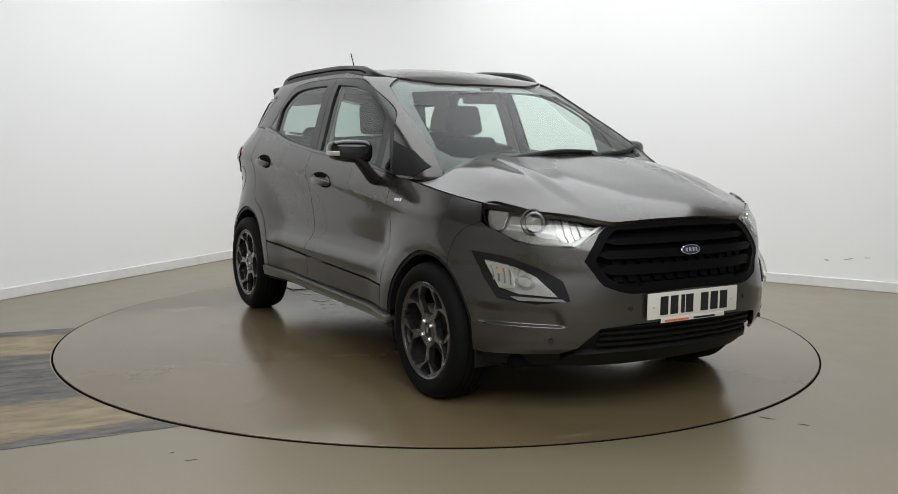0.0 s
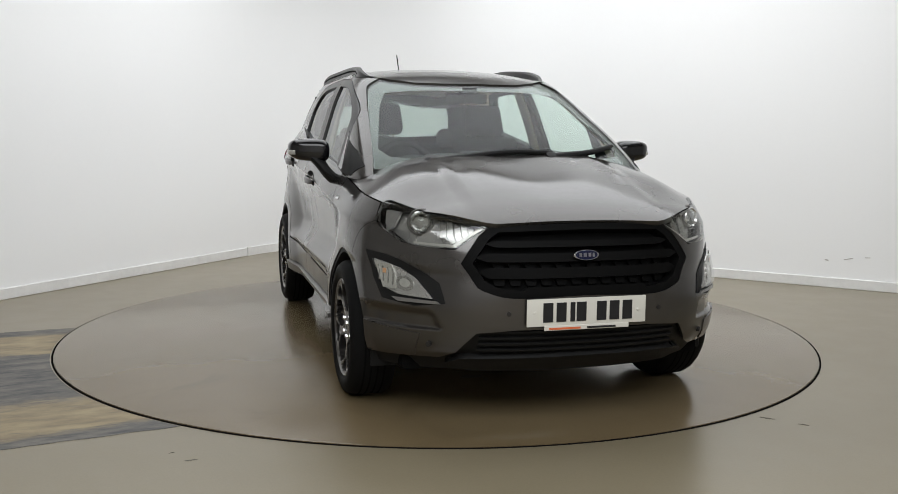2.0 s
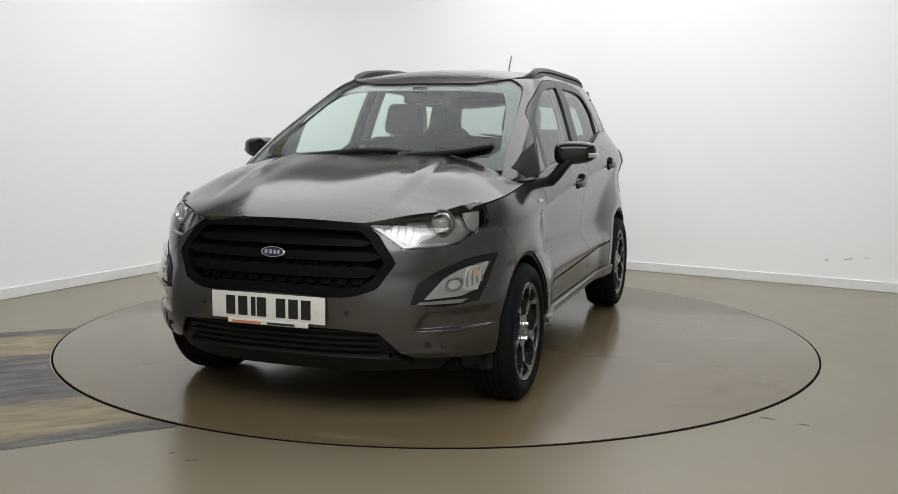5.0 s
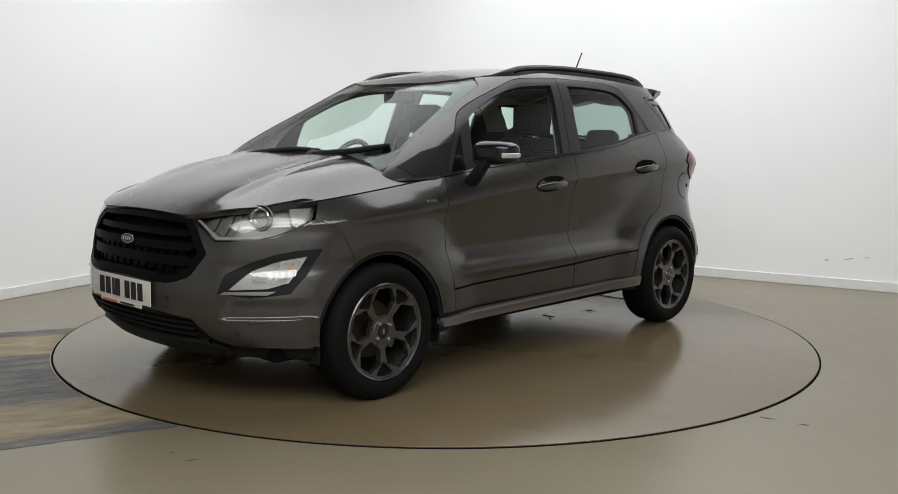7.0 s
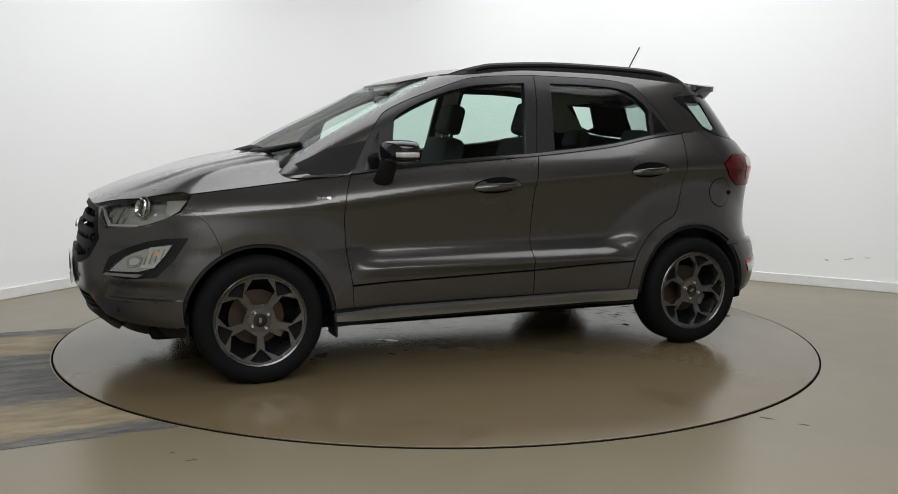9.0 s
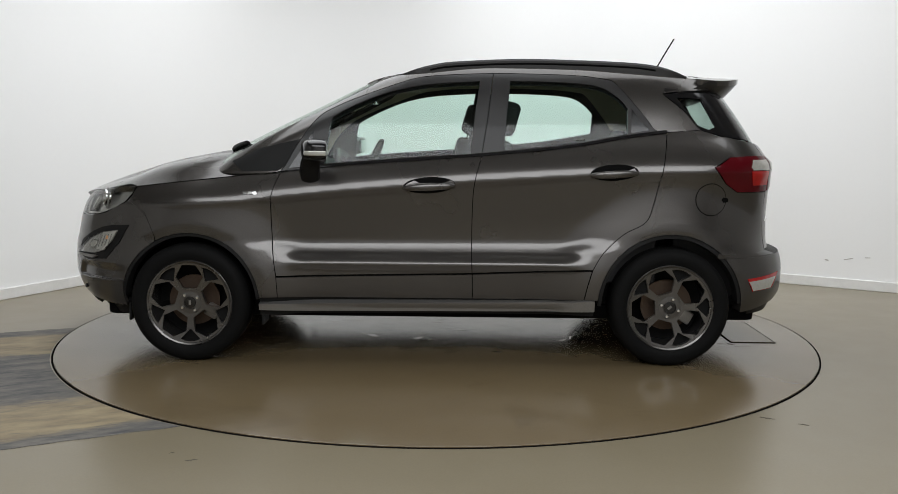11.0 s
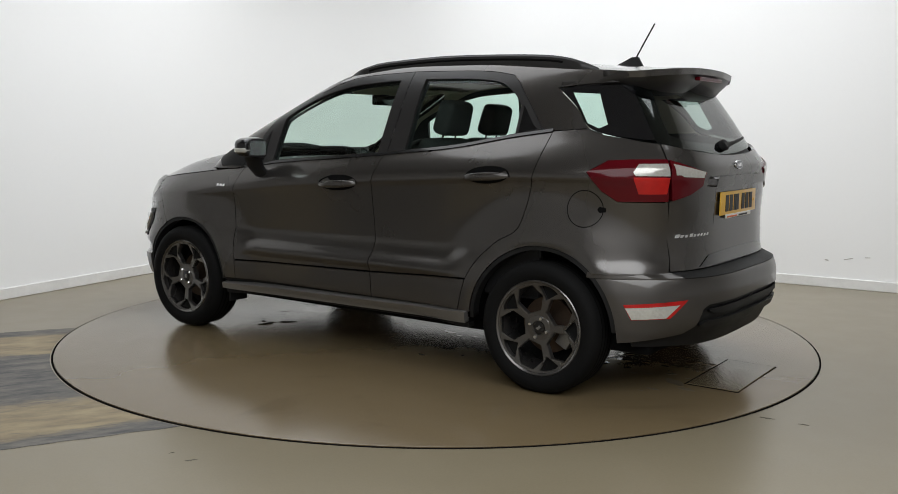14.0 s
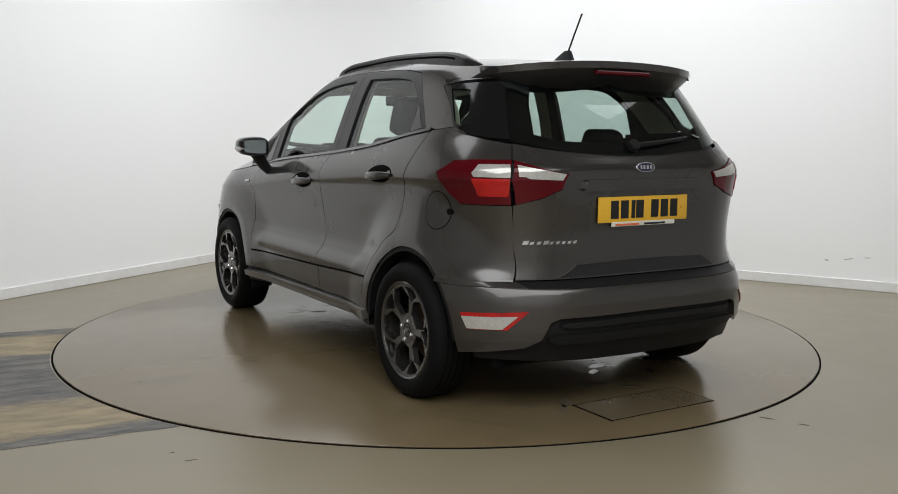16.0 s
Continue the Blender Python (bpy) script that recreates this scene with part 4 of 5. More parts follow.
# headlamps and fog lamps
FOG_Y = F(*fx(1.805, 0.598))[1]
for s in (1, -1):
    shape = [fx(1.560, 0.921), fx(1.600, 0.928), fx(1.69, 0.912), fx(1.785, 0.890), fy(0.470, 0.868), fy(0.389, 0.840), fy(0.455, 0.795), fy(0.523, 0.750), fx(1.83, 0.748), fx(1.747, 0.771), fx(1.67, 0.80), fx(1.612, 0.835), fx(1.575, 0.88)]
    lamp = patch("headlamp", inset(shape, -0.004), F, LAMP_BACK, car, "clear headlamp with projector and chrome reflector", side=s, off=-0.055, rim=0, step=(0.03, 0.03))
    patch("bezel", shape, F, BLACK, lamp, "black lamp surround", side=s, off=-0.003, rim=0.008, hole=inset(shape, 0.005), step=(0.03, 0.03))
    for k in range(5):
        y0, y1 = 0.445 + 0.026 * k, 0.445 + 0.026 * k + 0.021
        z0, z1 = 0.838 - 0.56 * (y0 - 0.425), 0.845 + 0.24 * (y0 - 0.425)
        patch("reflector", [fy(y0, z1), fy(y1, z1 + 0.005), fy(y1, z0 - 0.011), fy(y0, z0)], F, REFLECTOR, lamp, "chrome reflector facet", side=s, off=-0.040 + 0.007 * (k % 2), rim=0.012, step=(0.02, 0.02))
    patch("side_reflector", [fx(1.578, 0.898), fx(1.665, 0.904), fx(1.680, 0.812), fx(1.622, 0.842)], F, LAMP_BACK, lamp, "pale side reflector", side=s, off=-0.030, rim=0.01, step=(0.02, 0.02))
    patch("light_strip", [fy(0.405, 0.837), fy(0.525, 0.758), fx(1.80, 0.764), fx(1.80, 0.773), fy(0.528, 0.770), fy(0.418, 0.840)], F, WHITE_LENS, lamp, "white running light strip", side=s, off=-0.016, rim=0.01, step=(0.03, 0.03))
    patch("lens", shape, F, LENS, lamp, "clear lens", side=s, off=0.001, rim=0, step=(0.03, 0.03))
    p = F(*fy(0.640, 0.853))
    m = pose(p[0] - 0.024, s * (p[1] - 0.016), p[2] - 0.008, 0, 84, 26 * s)
    projector = part("projector", lathe([(0.046, -0.02), (0.046, 0.008), (0.042, 0.012), (0.038, 0.008), (0.034, 0.0), (0.031, -0.014)], m, 36), CHROME, lamp, "round chrome projector")
    part("projector_lens", lathe([(0.031, -0.008), (0.025, 0.004), (0.014, 0.011), (0.0, 0.014)], m, 28), LENS, projector)
    part("projector_eye", lathe([(0.031, -0.018), (0.0, -0.016)], m, 24), REFLECTOR, projector)
    part("projector_ring", lathe([(0.054, -0.010), (0.058, -0.006), (0.054, -0.002), (0.051, -0.006)], m, 36, True), SILVER, projector)
    sur = [fx(1.578, 0.716), fx(1.68, 0.710), fx(1.751, 0.696), fx(1.84, 0.660), fx(1.915, 0.612), fx(1.946, 0.533), fx(1.855, 0.514), fx(1.723, 0.530), fx(1.645, 0.612)]
    fog = patch("fog_lamp", sur, F, PLASTIC, car, "wedge-shaped fog lamp and indicator in a black surround", side=s, off=0.004, rim=0.014, step=FINE)
    body = [fx(1.645, 0.684), fx(1.70, 0.676), fx(1.763, 0.660), fx(1.835, 0.622), fx(1.885, 0.578), fx(1.912, 0.548), fx(1.795, 0.552), fx(1.732, 0.572), fx(1.678, 0.632)]
    patch("backing", body, F, LAMP_BACK, fog, "chrome lamp backing", side=s, off=0.011, rim=0.008, step=FINE)
    patch("indicator", [fx(1.65, 0.678), fx(1.735, 0.670), fx(1.780, 0.572), fx(1.725, 0.572), fx(1.675, 0.632)], F, WHITE_LENS, fog, "ribbed white indicator lens", side=s, off=0.017, rim=0.006, step=FINE)
    for k in range(4):
        patch("rib", [fx(1.672 + 0.022 * k, 0.664 - 0.004 * k), fx(1.677 + 0.022 * k, 0.664 - 0.004 * k), fx(1.700 + 0.022 * k, 0.600 - 0.005 * k), fx(1.695 + 0.022 * k, 0.600 - 0.005 * k)], F, REFLECTOR, fog, side=s, off=0.019, rim=0.002, step=(0.1, 0.03))
    patch("fog_bowl", [fy(FOG_Y + 0.028 * math.cos(a), 0.598 + 0.028 * math.sin(a)) for a in (2 * math.pi * k / 20 for k in range(20))], F, REFLECTOR, fog, "round fog lamp bowl", side=s, off=0.014, rim=0.004, step=(0.03, 0.02))
    patch("fog_eye", [fy(FOG_Y + 0.017 * math.cos(a), 0.598 + 0.017 * math.sin(a)) for a in (2 * math.pi * k / 16 for k in range(16))], F, WHITE_LENS, fog, side=s, off=0.016, rim=0.003, step=(0.03, 0.02))
    patch("bulb", [fx(1.698, 0.652), fx(1.712, 0.652), fx(1.716, 0.628), fx(1.702, 0.628)], F, AMBER, fog, "amber bulb", side=s, off=0.020, rim=0.003)
    patch("chin_strip", [fx(1.77, 0.541), fx(1.925, 0.540), fx(1.936, 0.530), fx(1.80, 0.526)], F, SILVER, fog, side=s, off=0.017, rim=0.010)
    patch("lens", body, F, LENS, fog, "clear lens", side=s, off=0.026, rim=0, step=FINE)
    patch("corner_moulding", [fx(1.615, 0.423), fx(1.75, 0.415), fx(1.872, 0.402), fx(1.820, 0.306), fx(1.60, 0.293)], F, TRIM_GREY, bumper, "dark grey bumper corner moulding", side=s, off=0.005, rim=0.022, step=FINE)
    p = F(*fy(0.615, 0.360))
    part("parking_sensor", lathe([(0.011, -0.004), (0.011, 0.012), (0.0, 0.013)], pose(p[0], s * p[1], p[2], 0, 90, 38 * s), 16), SATIN, bumper)
    p = F(*fy(0.33, 0.500))
    part("parking_sensor", lathe([(0.010, -0.004), (0.010, 0.004), (0.0, 0.005)], pose(p[0], s * p[1], p[2], 0, 90, 14 * s), 16), SATIN, bumper)

# windscreen and roof
def roof_front(y):
    x = 0.35
    for _ in range(50):
        x += 0.5 * (cabin_front(y, roof_z(x, y)) - x)
    return x, y, roof_z(x, y)


sc = []
for z in (1.045, 1.08, 1.14, 1.2, 1.26, 1.32, 1.38, 1.43, 1.465):
    sc.append((0.9 * (lean(z) + waist(0.5)), z))
sc_top = [(y, roof_front(y)[2] - 0.003) for y in (0.52, 0.4, 0.2, 0.0)]
sc_poly = [(0.0, 1.048), (0.45, 1.045)] + sc + sc_top
sc_in = [(0.0, 1.452), (0.30, 1.450), (0.49, 1.435), (0.545, 1.36), (0.60, 1.24), (0.640, 1.14), (0.60, 1.105), (0.40, 1.088), (0.0, 1.085)]
frontglass = patch("windscreen", sc_poly, W, SCREEN, car, "tinted windscreen with a black border", both=True, off=-0.006, rim=0, step=(0.04, 0.04))
patch("border", sc_poly + sc_in, W, BLACK, frontglass, "black ceramic border", both=True, off=-0.012, rim=0, step=(0.04, 0.04))
sides = [(x, roof_edge(x)[0]) for x in [0.262 - 0.06 * k for k in range(30)] if x > -1.52]
front = [(x + 0.002, y) for x, y, z in (roof_front(y) for y in (0.0, 0.15, 0.3, 0.42, 0.52))]
roof = patch("roof", front + sides + [(-1.52, 0.0)], R, PAINT, car, both=True, rim=0.02, step=(0.03, 0.02))
patch("headlining", front + sides + [(-1.52, 0.0)], R, LINING, roof, "pale headlining", both=True, off=-0.05, rim=0, step=(0.08, 0.08))


# spoiler
def spoiler_top(x, y):
    return x, y, roof_z(x, y) + 0.004 + 0.012 * smooth(-1.50, -1.70, x)


tip = [(-1.725, 0.0), (-1.722, 0.2), (-1.705, 0.36), (-1.665, 0.46), (-1.60, 0.535)]
sp = [(-1.46, 0.0), (-1.46, 0.45), (-1.42, 0.575), (-1.49, 0.568)] + tip[::-1]
spoiler = patch("spoiler", sp, spoiler_top, PAINT, car, both=True, off=0.0, rim=0.030, step=(0.03, 0.02))
bm = bmesh.new()
rows_ = []
for (x, y) in [(-1.725, 0.0), (-1.724, 0.12), (-1.719, 0.24), (-1.703, 0.36), (-1.663, 0.455), (-1.60, 0.53), (-1.50, 0.568), (-1.40, 0.600), (-1.24, 0.636)]:
    zt = roof_z(min(x, -1.2), y) + 0.004 if x < -1.42 else 1.444 + 0.012
    zt = zt - 0.002 if x < -1.42 else zt
    k = smooth(-1.35, -1.60, x)
    drop = 0.020 + 0.095 * k * (1 - 0.35 * smooth(0.18, 0.0, y)) - 0.03 * k * smooth(0.42, 0.52, y)
    rows_.append([(x + 0.004, y, zt), (x + 0.012 * k + 0.002, y, zt - 0.022), (x + 0.10 * k, y * (1 - 0.02 * k), zt - drop), (x + 0.22 * k + 0.004, y * (1 - 0.04 * k), zt - drop + 0.004)])
for s in (1, -1):
    vs = [[bm.verts.new((p[0], p[1] * s, p[2])) for p in r] for r in rows_]
    for a, b in zip(vs, vs[1:]):
        for k in range(3):
            bm.faces.new((a[k], a[k + 1], b[k + 1], b[k]))
part("spoiler_underside", bm, SATIN, spoiler, "gloss black underside", sharp=50)
part("brake_light", block(-1.728, -0.155, 1.474, -1.70, 0.155, 1.492, 0.004, 1), RED_LENS, spoiler, "red high brake light strip")

# tailgate
lamp_in = [by(0.642, 0.915), by(0.537, 0.942), by(0.445, 0.980), by(0.413, 1.045), by(0.632, 1.103)]
gate_poly = [by(0.0, 0.604), by(0.46, 0.604), by(0.634, 0.604), by(0.634, 0.74)] + lamp_in + [by(0.604, 1.170), by(0.459, 1.144), by(0.154, 1.120), by(0.0, 1.116)]
gate = patch("tailgate", gate_poly, B, PAINT, car, both=True, step=(0.022, 0.018))
gl = [(0.0, 1.120), (0.154, 1.124), (0.459, 1.150), (0.600, 1.178), (0.567, 1.31), (0.518, 1.44), (0.42, 1.49), (0.0, 1.505)]
gl_in = [(0.0, 1.46), (0.36, 1.455), (0.43, 1.42), (0.50, 1.27), (0.52, 1.215), (0.40, 1.185), (0.0, 1.165)]
patch("rear_window", gl, G, DARK_GLASS, gate, "smoked rear window", both=True, off=0.0, rim=0, step=(0.04, 0.04))
patch("window_border", gl + gl_in, G, BLACK, gate, "black window border", both=True, off=-0.003, rim=0, step=(0.04, 0.04))
patch("pillar_backing", [(0.50, 1.19), (0.615, 1.19), (0.545, 1.45), (0.44, 1.45)], G, BLACK, gate, side=1, off=-0.012, rim=0, step=(0.04, 0.04))
patch("pillar_backing", [(0.50, 1.19), (0.615, 1.19), (0.545, 1.45), (0.44, 1.45)], G, BLACK, gate, side=-1, off=-0.012, rim=0, step=(0.04, 0.04))
patch("gate_trim", [by(0.0, 0.668), by(0.36, 0.660), by(0.45, 0.610), by(0.0, 0.610)], B, BLACK, gate, "gloss black lower gate trim", both=True, off=0.004, rim=0.01, step=(0.03, 0.02))
patch("gate_handle", [by(0.0, 1.022), by(0.330, 1.020), by(0.352, 0.975), by(0.0, 0.972)], B, PAINT, gate, "raised handle strip over the plate", both=True, off=0.026, rim=0.028, step=(0.03, 0.012))
patch("plate_recess", [by(0.0, 0.968), by(0.30, 0.966), by(0.31, 0.80), by(0.0, 0.798)], B, PAINT, gate, both=True, off=0.001, rim=0.001)
patch("inner_trim", [by(0.0, 1.172), by(0.45, 1.186), by(0.600, 1.190), by(0.610, 0.85), by(0.0, 0.85)], B, DASH, gate, "dark inner tailgate trim", both=True, off=-0.030, rim=0, step=(0.06, 0.06))
oval_badge(tail(1.07) - 0.002, 1.070, 6, -1, gate)
for k in range(9):
    y0 = 0.604 - 0.027 * k
    w = 0.012 if k not in (0, 3) else 0.017
    patch("gate_lettering", [by(y0, 0.752), by(y0 - w * 1.3, 0.753), by(y0 - w * 1.3 - 0.006, 0.765 + 0.004 * (k in (0, 3))), by(y0 - 0.006, 0.764 + 0.004 * (k in (0, 3)))], B, CHROME, gate, "chrome raised mark", side=1, off=0.004, rim=0.004, step=(0.1, 0.1))
for s in (1, -1):
    out = [bx(-1.604, 0.917), bx(-1.538, 0.962), bx(-1.474, 1.044), bx(-1.557, 1.094), bx(-1.65, 1.100), by(0.638, 1.101), by(0.650, 0.918)]
    tl = patch("tail_lamp", out, B, RED_LENS, car, "red wrap-round tail lamp with white reversing light", side=s, off=0.006, rim=0.03, step=FINE)
    patch("white_light", [bx(-1.672, 1.046), bx(-1.686, 1.080), by(0.652, 1.081), by(0.660, 1.030), bx(-1.684, 1.030)], B, WHITE_LENS, tl, "white reversing lens", side=s, off=0.009, rim=0.003, step=FINE)
    patch("red_light", [bx(-1.676, 1.024), by(0.660, 1.024), by(0.662, 0.952), bx(-1.690, 0.952)], B, RED_HOT, tl, "bright red lens", side=s, off=0.009, rim=0.003, step=FINE)
    inn = [by(0.634, 0.920), by(0.537, 0.946), by(0.448, 0.983), by(0.418, 1.043), by(0.630, 1.099)]
    patch("gate_lens", inn, B, RED_LENS, tl, side=s, off=0.006, rim=0.03, step=FINE)
    patch("gate_white_light", [by(0.628, 1.080), by(0.430, 1.046), by(0.448, 1.020), by(0.590, 1.026), by(0.604, 1.034), by(0.630, 1.034)], B, WHITE_LENS, tl, "white lens", side=s, off=0.009, rim=0.003, step=FINE)
# rear wiper
wp = [(0.0, 1.165), (-0.10, 1.172), (-0.22, 1.185), (-0.34, 1.200)]
part("rear_wiper", sweep([(cabin_rear(abs(y), z) - 0.022, y, z) for y, z in bend([(0.03, 1.160)] + wp, 4)], 0.014, 8, 0.7, (1, 0, 0), lambda t: 1.1 - 0.6 * t), PLASTIC, car, "black rear wiper")
part("wiper_boss", lathe([(0.028, -0.01), (0.028, 0.022), (0.02, 0.03), (0, 0.031)], pose(cabin_rear(0.0, 1.16), 0.0, 1.158, 0, -63, 0), 20), PLASTIC, gate)

# rear bumper
arch_r = [bx(x, z) for x, z in arc(RA[0], RA[1], RA[2], 182, 138, 10)]
rb_poly = [by(0.0, 0.573), by(0.45, 0.573), bx(-1.80, 0.573), bx(-1.567, 0.571)] + arch_r[::-1] + [bx(-1.640, 0.285), bx(-1.75, 0.300), by(0.62, 0.325), by(0.57, 0.360), by(0.54, 0.435), by(0.50, 0.452), by(0.0, 0.458)]
rb = patch("rear_bumper", rb_poly, B, TRIM_GREY, car, "dark grey rear bumper", both=True, rim=0.07, step=(0.022, 0.014))
patch("diffuser", [by(0.0, 0.475), by(0.52, 0.470), by(0.66, 0.36), bx(-1.70, 0.30), bx(-1.70, 0.262), by(0.45, 0.245), by(0.0, 0.24)], B, PLASTIC, rb, "black plastic diffuser", both=True, off=-0.022, rim=0.15, step=(0.04, 0.02))
for z0, z1, y0 in ((0.408, 0.436, 0.50), (0.336, 0.376, 0.545)):
    patch("diffuser_bar", [by(0.0, z1), by(y0 - 0.03, z1 - 0.004), by(y0, (z0 + z1) / 2), by(y0 - 0.04, z0), by(0.0, z0 + 0.003)], B, PLASTIC, rb, both=True, off=-0.004, rim=0.016, step=(0.04, 0.012))
gate_a = by(0.634, 0.604)[0]
for a0, a1, mat, label in ((0.0, gate_a, PLASTIC, "black loading step"), (gate_a, 1.35, TRIM_GREY, "grey bumper shoulder")):
    for s in (1, -1):
        ledge = bmesh.new()
        cols = []
        for k in range(25):
            a = a0 + (a1 - a0) * k / 24
            o, i_ = B(a, 0.573), B(a, 0.604)
            cols.append([ledge.verts.new((p[0], s * p[1], z)) for p, z in ((o, 0.5732), (o, 0.5775), (i_, 0.5990))])
        for a, b in zip(cols, cols[1:]):
            for k in range(2):
                ledge.faces.new((a[k], b[k], b[k + 1], a[k + 1]))
        part("bumper_step", ledge, mat, rb, label)
for s in (1, -1):
    re = [bx(-1.668, 0.464), by(0.618, 0.482), by(0.690, 0.402), bx(-1.70, 0.396)]
    rf = patch("rear_reflector", re, B, RED_HOT, rb, "red reflector with a clear centre", side=s, off=0.004, rim=0.02, step=FINE)
    patch("reflector_lens", [bx(-1.676, 0.449), by(0.655, 0.461), by(0.705, 0.405), bx(-1.702, 0.399)], B, WHITE_LENS, rf, "clear lens", side=s, off=0.007, rim=0.003, step=FINE)


# number plates: the characters are plain bars
def plate(x, y, z, tilt, face, mat, label):
    m = pose(x, y, z, 0, tilt, 90 * face)
    ob = part("number_plate", block(-0.26, -0.006, -0.0555, 0.26, 0.0, 0.0555, 0.004, 2, m), mat, car, label)
    xs_ = (-0.170, -0.113, -0.064, -0.026, 0.062, 0.119, 0.176)
    for k, cx in enumerate(xs_):
        w = 0.010 if k == 2 else 0.021
        part("character_bar", block(cx - w, -0.0085, -0.039, cx + w, -0.0055, 0.039, m=m), INK, ob)
    tab = part("dealer_strip", block(-0.185, -0.008, -0.074, 0.185, -0.003, -0.054, 0.002, 1, m), PLATE_W, ob, "white strip under the plate")
    part("strip_mark", block(-0.165, -0.0095, -0.070, -0.03, -0.0075, -0.062, m=m), ORANGE, tab)
    part("strip_mark", block(0.0, -0.0095, -0.070, 0.125, -0.0075, -0.062, m=m), INK, tab)
    for sx in (-0.225, 0.225):
        part("screw_cap", lathe([(0.007, 0), (0.007, 0.003), (0, 0.004)], m @ pose(sx, -0.006, 0, 90), 12), mat, ob)
    return ob


plate(nose(0.505) + 0.004, -0.007, 0.505, 0, 1, PLATE_W, "white front number plate")
plate(tail(0.887) - 0.006, 0.010, 0.890, 0, -1, PLATE_Y, "yellow rear number plate")

# mirrors
for s in (1, -1):
    bm = bmesh.new()
    bmesh.ops.create_uvsphere(bm, u_segments=32, v_segments=20, radius=1)
    for v in bm.verts:
        x, y, z = (math.copysign(abs(c) ** 0.62, c) for c in v.co)
        ky = (y + 1) / 2
        v.co = (0.600 + 0.080 * x * (1 - 0.12 * ky) - 0.045 * ky, s * (0.925 + 0.104 * y), 1.112 + 0.066 * z * (1 - 0.22 * ky) + 0.008 * ky)
        if v.co.x < 0.54 - 0.03 * ky:
            v.co.x = 0.54 - 0.03 * ky
    mir = part("door_mirror", bm, BLACK, car, "gloss black door mirror with an indicator strip", sharp=50)
    part("mirror_glass", block(-0.002, -0.072, -0.038, 0.001, 0.070, 0.040, m=pose(0.5225, s * 0.925, 1.114, 0, 0, 8 * s)), MIRROR, mir, "mirror glass")
    strip = []
    for k in range(13):
        a = radians(35 + 115 * k / 12)
        x, y = (math.copysign(abs(c) ** 0.62, c) for c in (math.cos(a), math.sin(a)))
        ky = (y + 1) / 2
        strip.append((max(0.545 - 0.03 * ky, 0.600 + 0.079 * x * (1 - 0.12 * ky) - 0.045 * ky), s * (0.925 + 0.1035 * y), 1.104))
    part("indicator", sweep(strip, 0.0055, 8, 2.2), WHITE_LENS, mir, "white indicator strip")
    part("arm", sweep(bend([(0.625, s * 0.800, 0.965), (0.625, s * 0.835, 1.00), (0.615, s * 0.870, 1.05), (0.60, s * 0.90, 1.09)], 5), 0.052, 12, 0.55, (0, 0, 1)), PLASTIC, mir)

# roof rails and aerial
for s in (1, -1):
    top = bend([(0.20, 1.512), (0.10, 1.548), (0.012, 1.572), (-0.111, 1.593), (-0.42, 1.611), (-0.73, 1.609), (-1.042, 1.596), (-1.20, 1.579), (-1.30, 1.552), (-1.375, 1.522)], 4)
    n = len(top) - 1
    pts = [(x, s * (roof_edge(x)[0] - 0.028 - 0.010 * math.sin(math.pi * k / n)), z) for k, (x, z) in enumerate(top)]
    bm = bmesh.new()
    loops = []
    for k, (x, y, z) in enumerate(pts):
        zb = roof_z(x, abs(y)) - 0.004
        wd = 0.019 * (0.45 + 0.55 * min(1, 7 * k / n, 7 * (1 - k / n)))
        z = max(z, zb + 0.006)
        loops.append([bm.verts.new((x, y + o * wd, zz)) for o, zz in ((-1, zb), (-1.0, z - 0.010), (-0.6, z), (0.6, z), (1.0, z - 0.010), (1, zb))])
    for a, b in zip(loops, loops[1:]):
        for k in range(5):
            bm.faces.new((a[k], a[k + 1], b[k + 1], b[k]))
    rr = part("roof_rail", bm, SATIN, car, "satin black roof rail")
    groove = [(p[0], p[1] + s * 0.0175, p[2] - 0.026) for p in pts[8:-8]]
    part("rail_groove", sweep(groove, 0.004, 6, 1.5), VOID, rr)
bm = bmesh.new()
prof = [(-1.20, 0.0, 0.004), (-1.25, 0.024, 0.018), (-1.30, 0.052, 0.022), (-1.335, 0.055, 0.020), (-1.365, 0.004, 0.026)]
ring_v = []
for x, h, w in prof:
    zr = roof_z(x, 0) - 0.003
    ring_v.append([bm.verts.new(p) for p in ((x, -w, zr), (x, -w * 0.35, zr + h), (x, w * 0.35, zr + h), (x, w, zr))])
for a, b in zip(ring_v, ring_v[1:]):
    for k in range(3):
        bm.faces.new((a[k], a[k + 1], b[k + 1], b[k]))
ae = part("aerial", bm, PLASTIC, car, "black roof aerial with a thin raked rod")
part("rod", sweep([(-1.318, 0, 1.600), (-1.36, 0, 1.675), (-1.418, 0, 1.775)], 0.0042, 8), PLASTIC, ae)

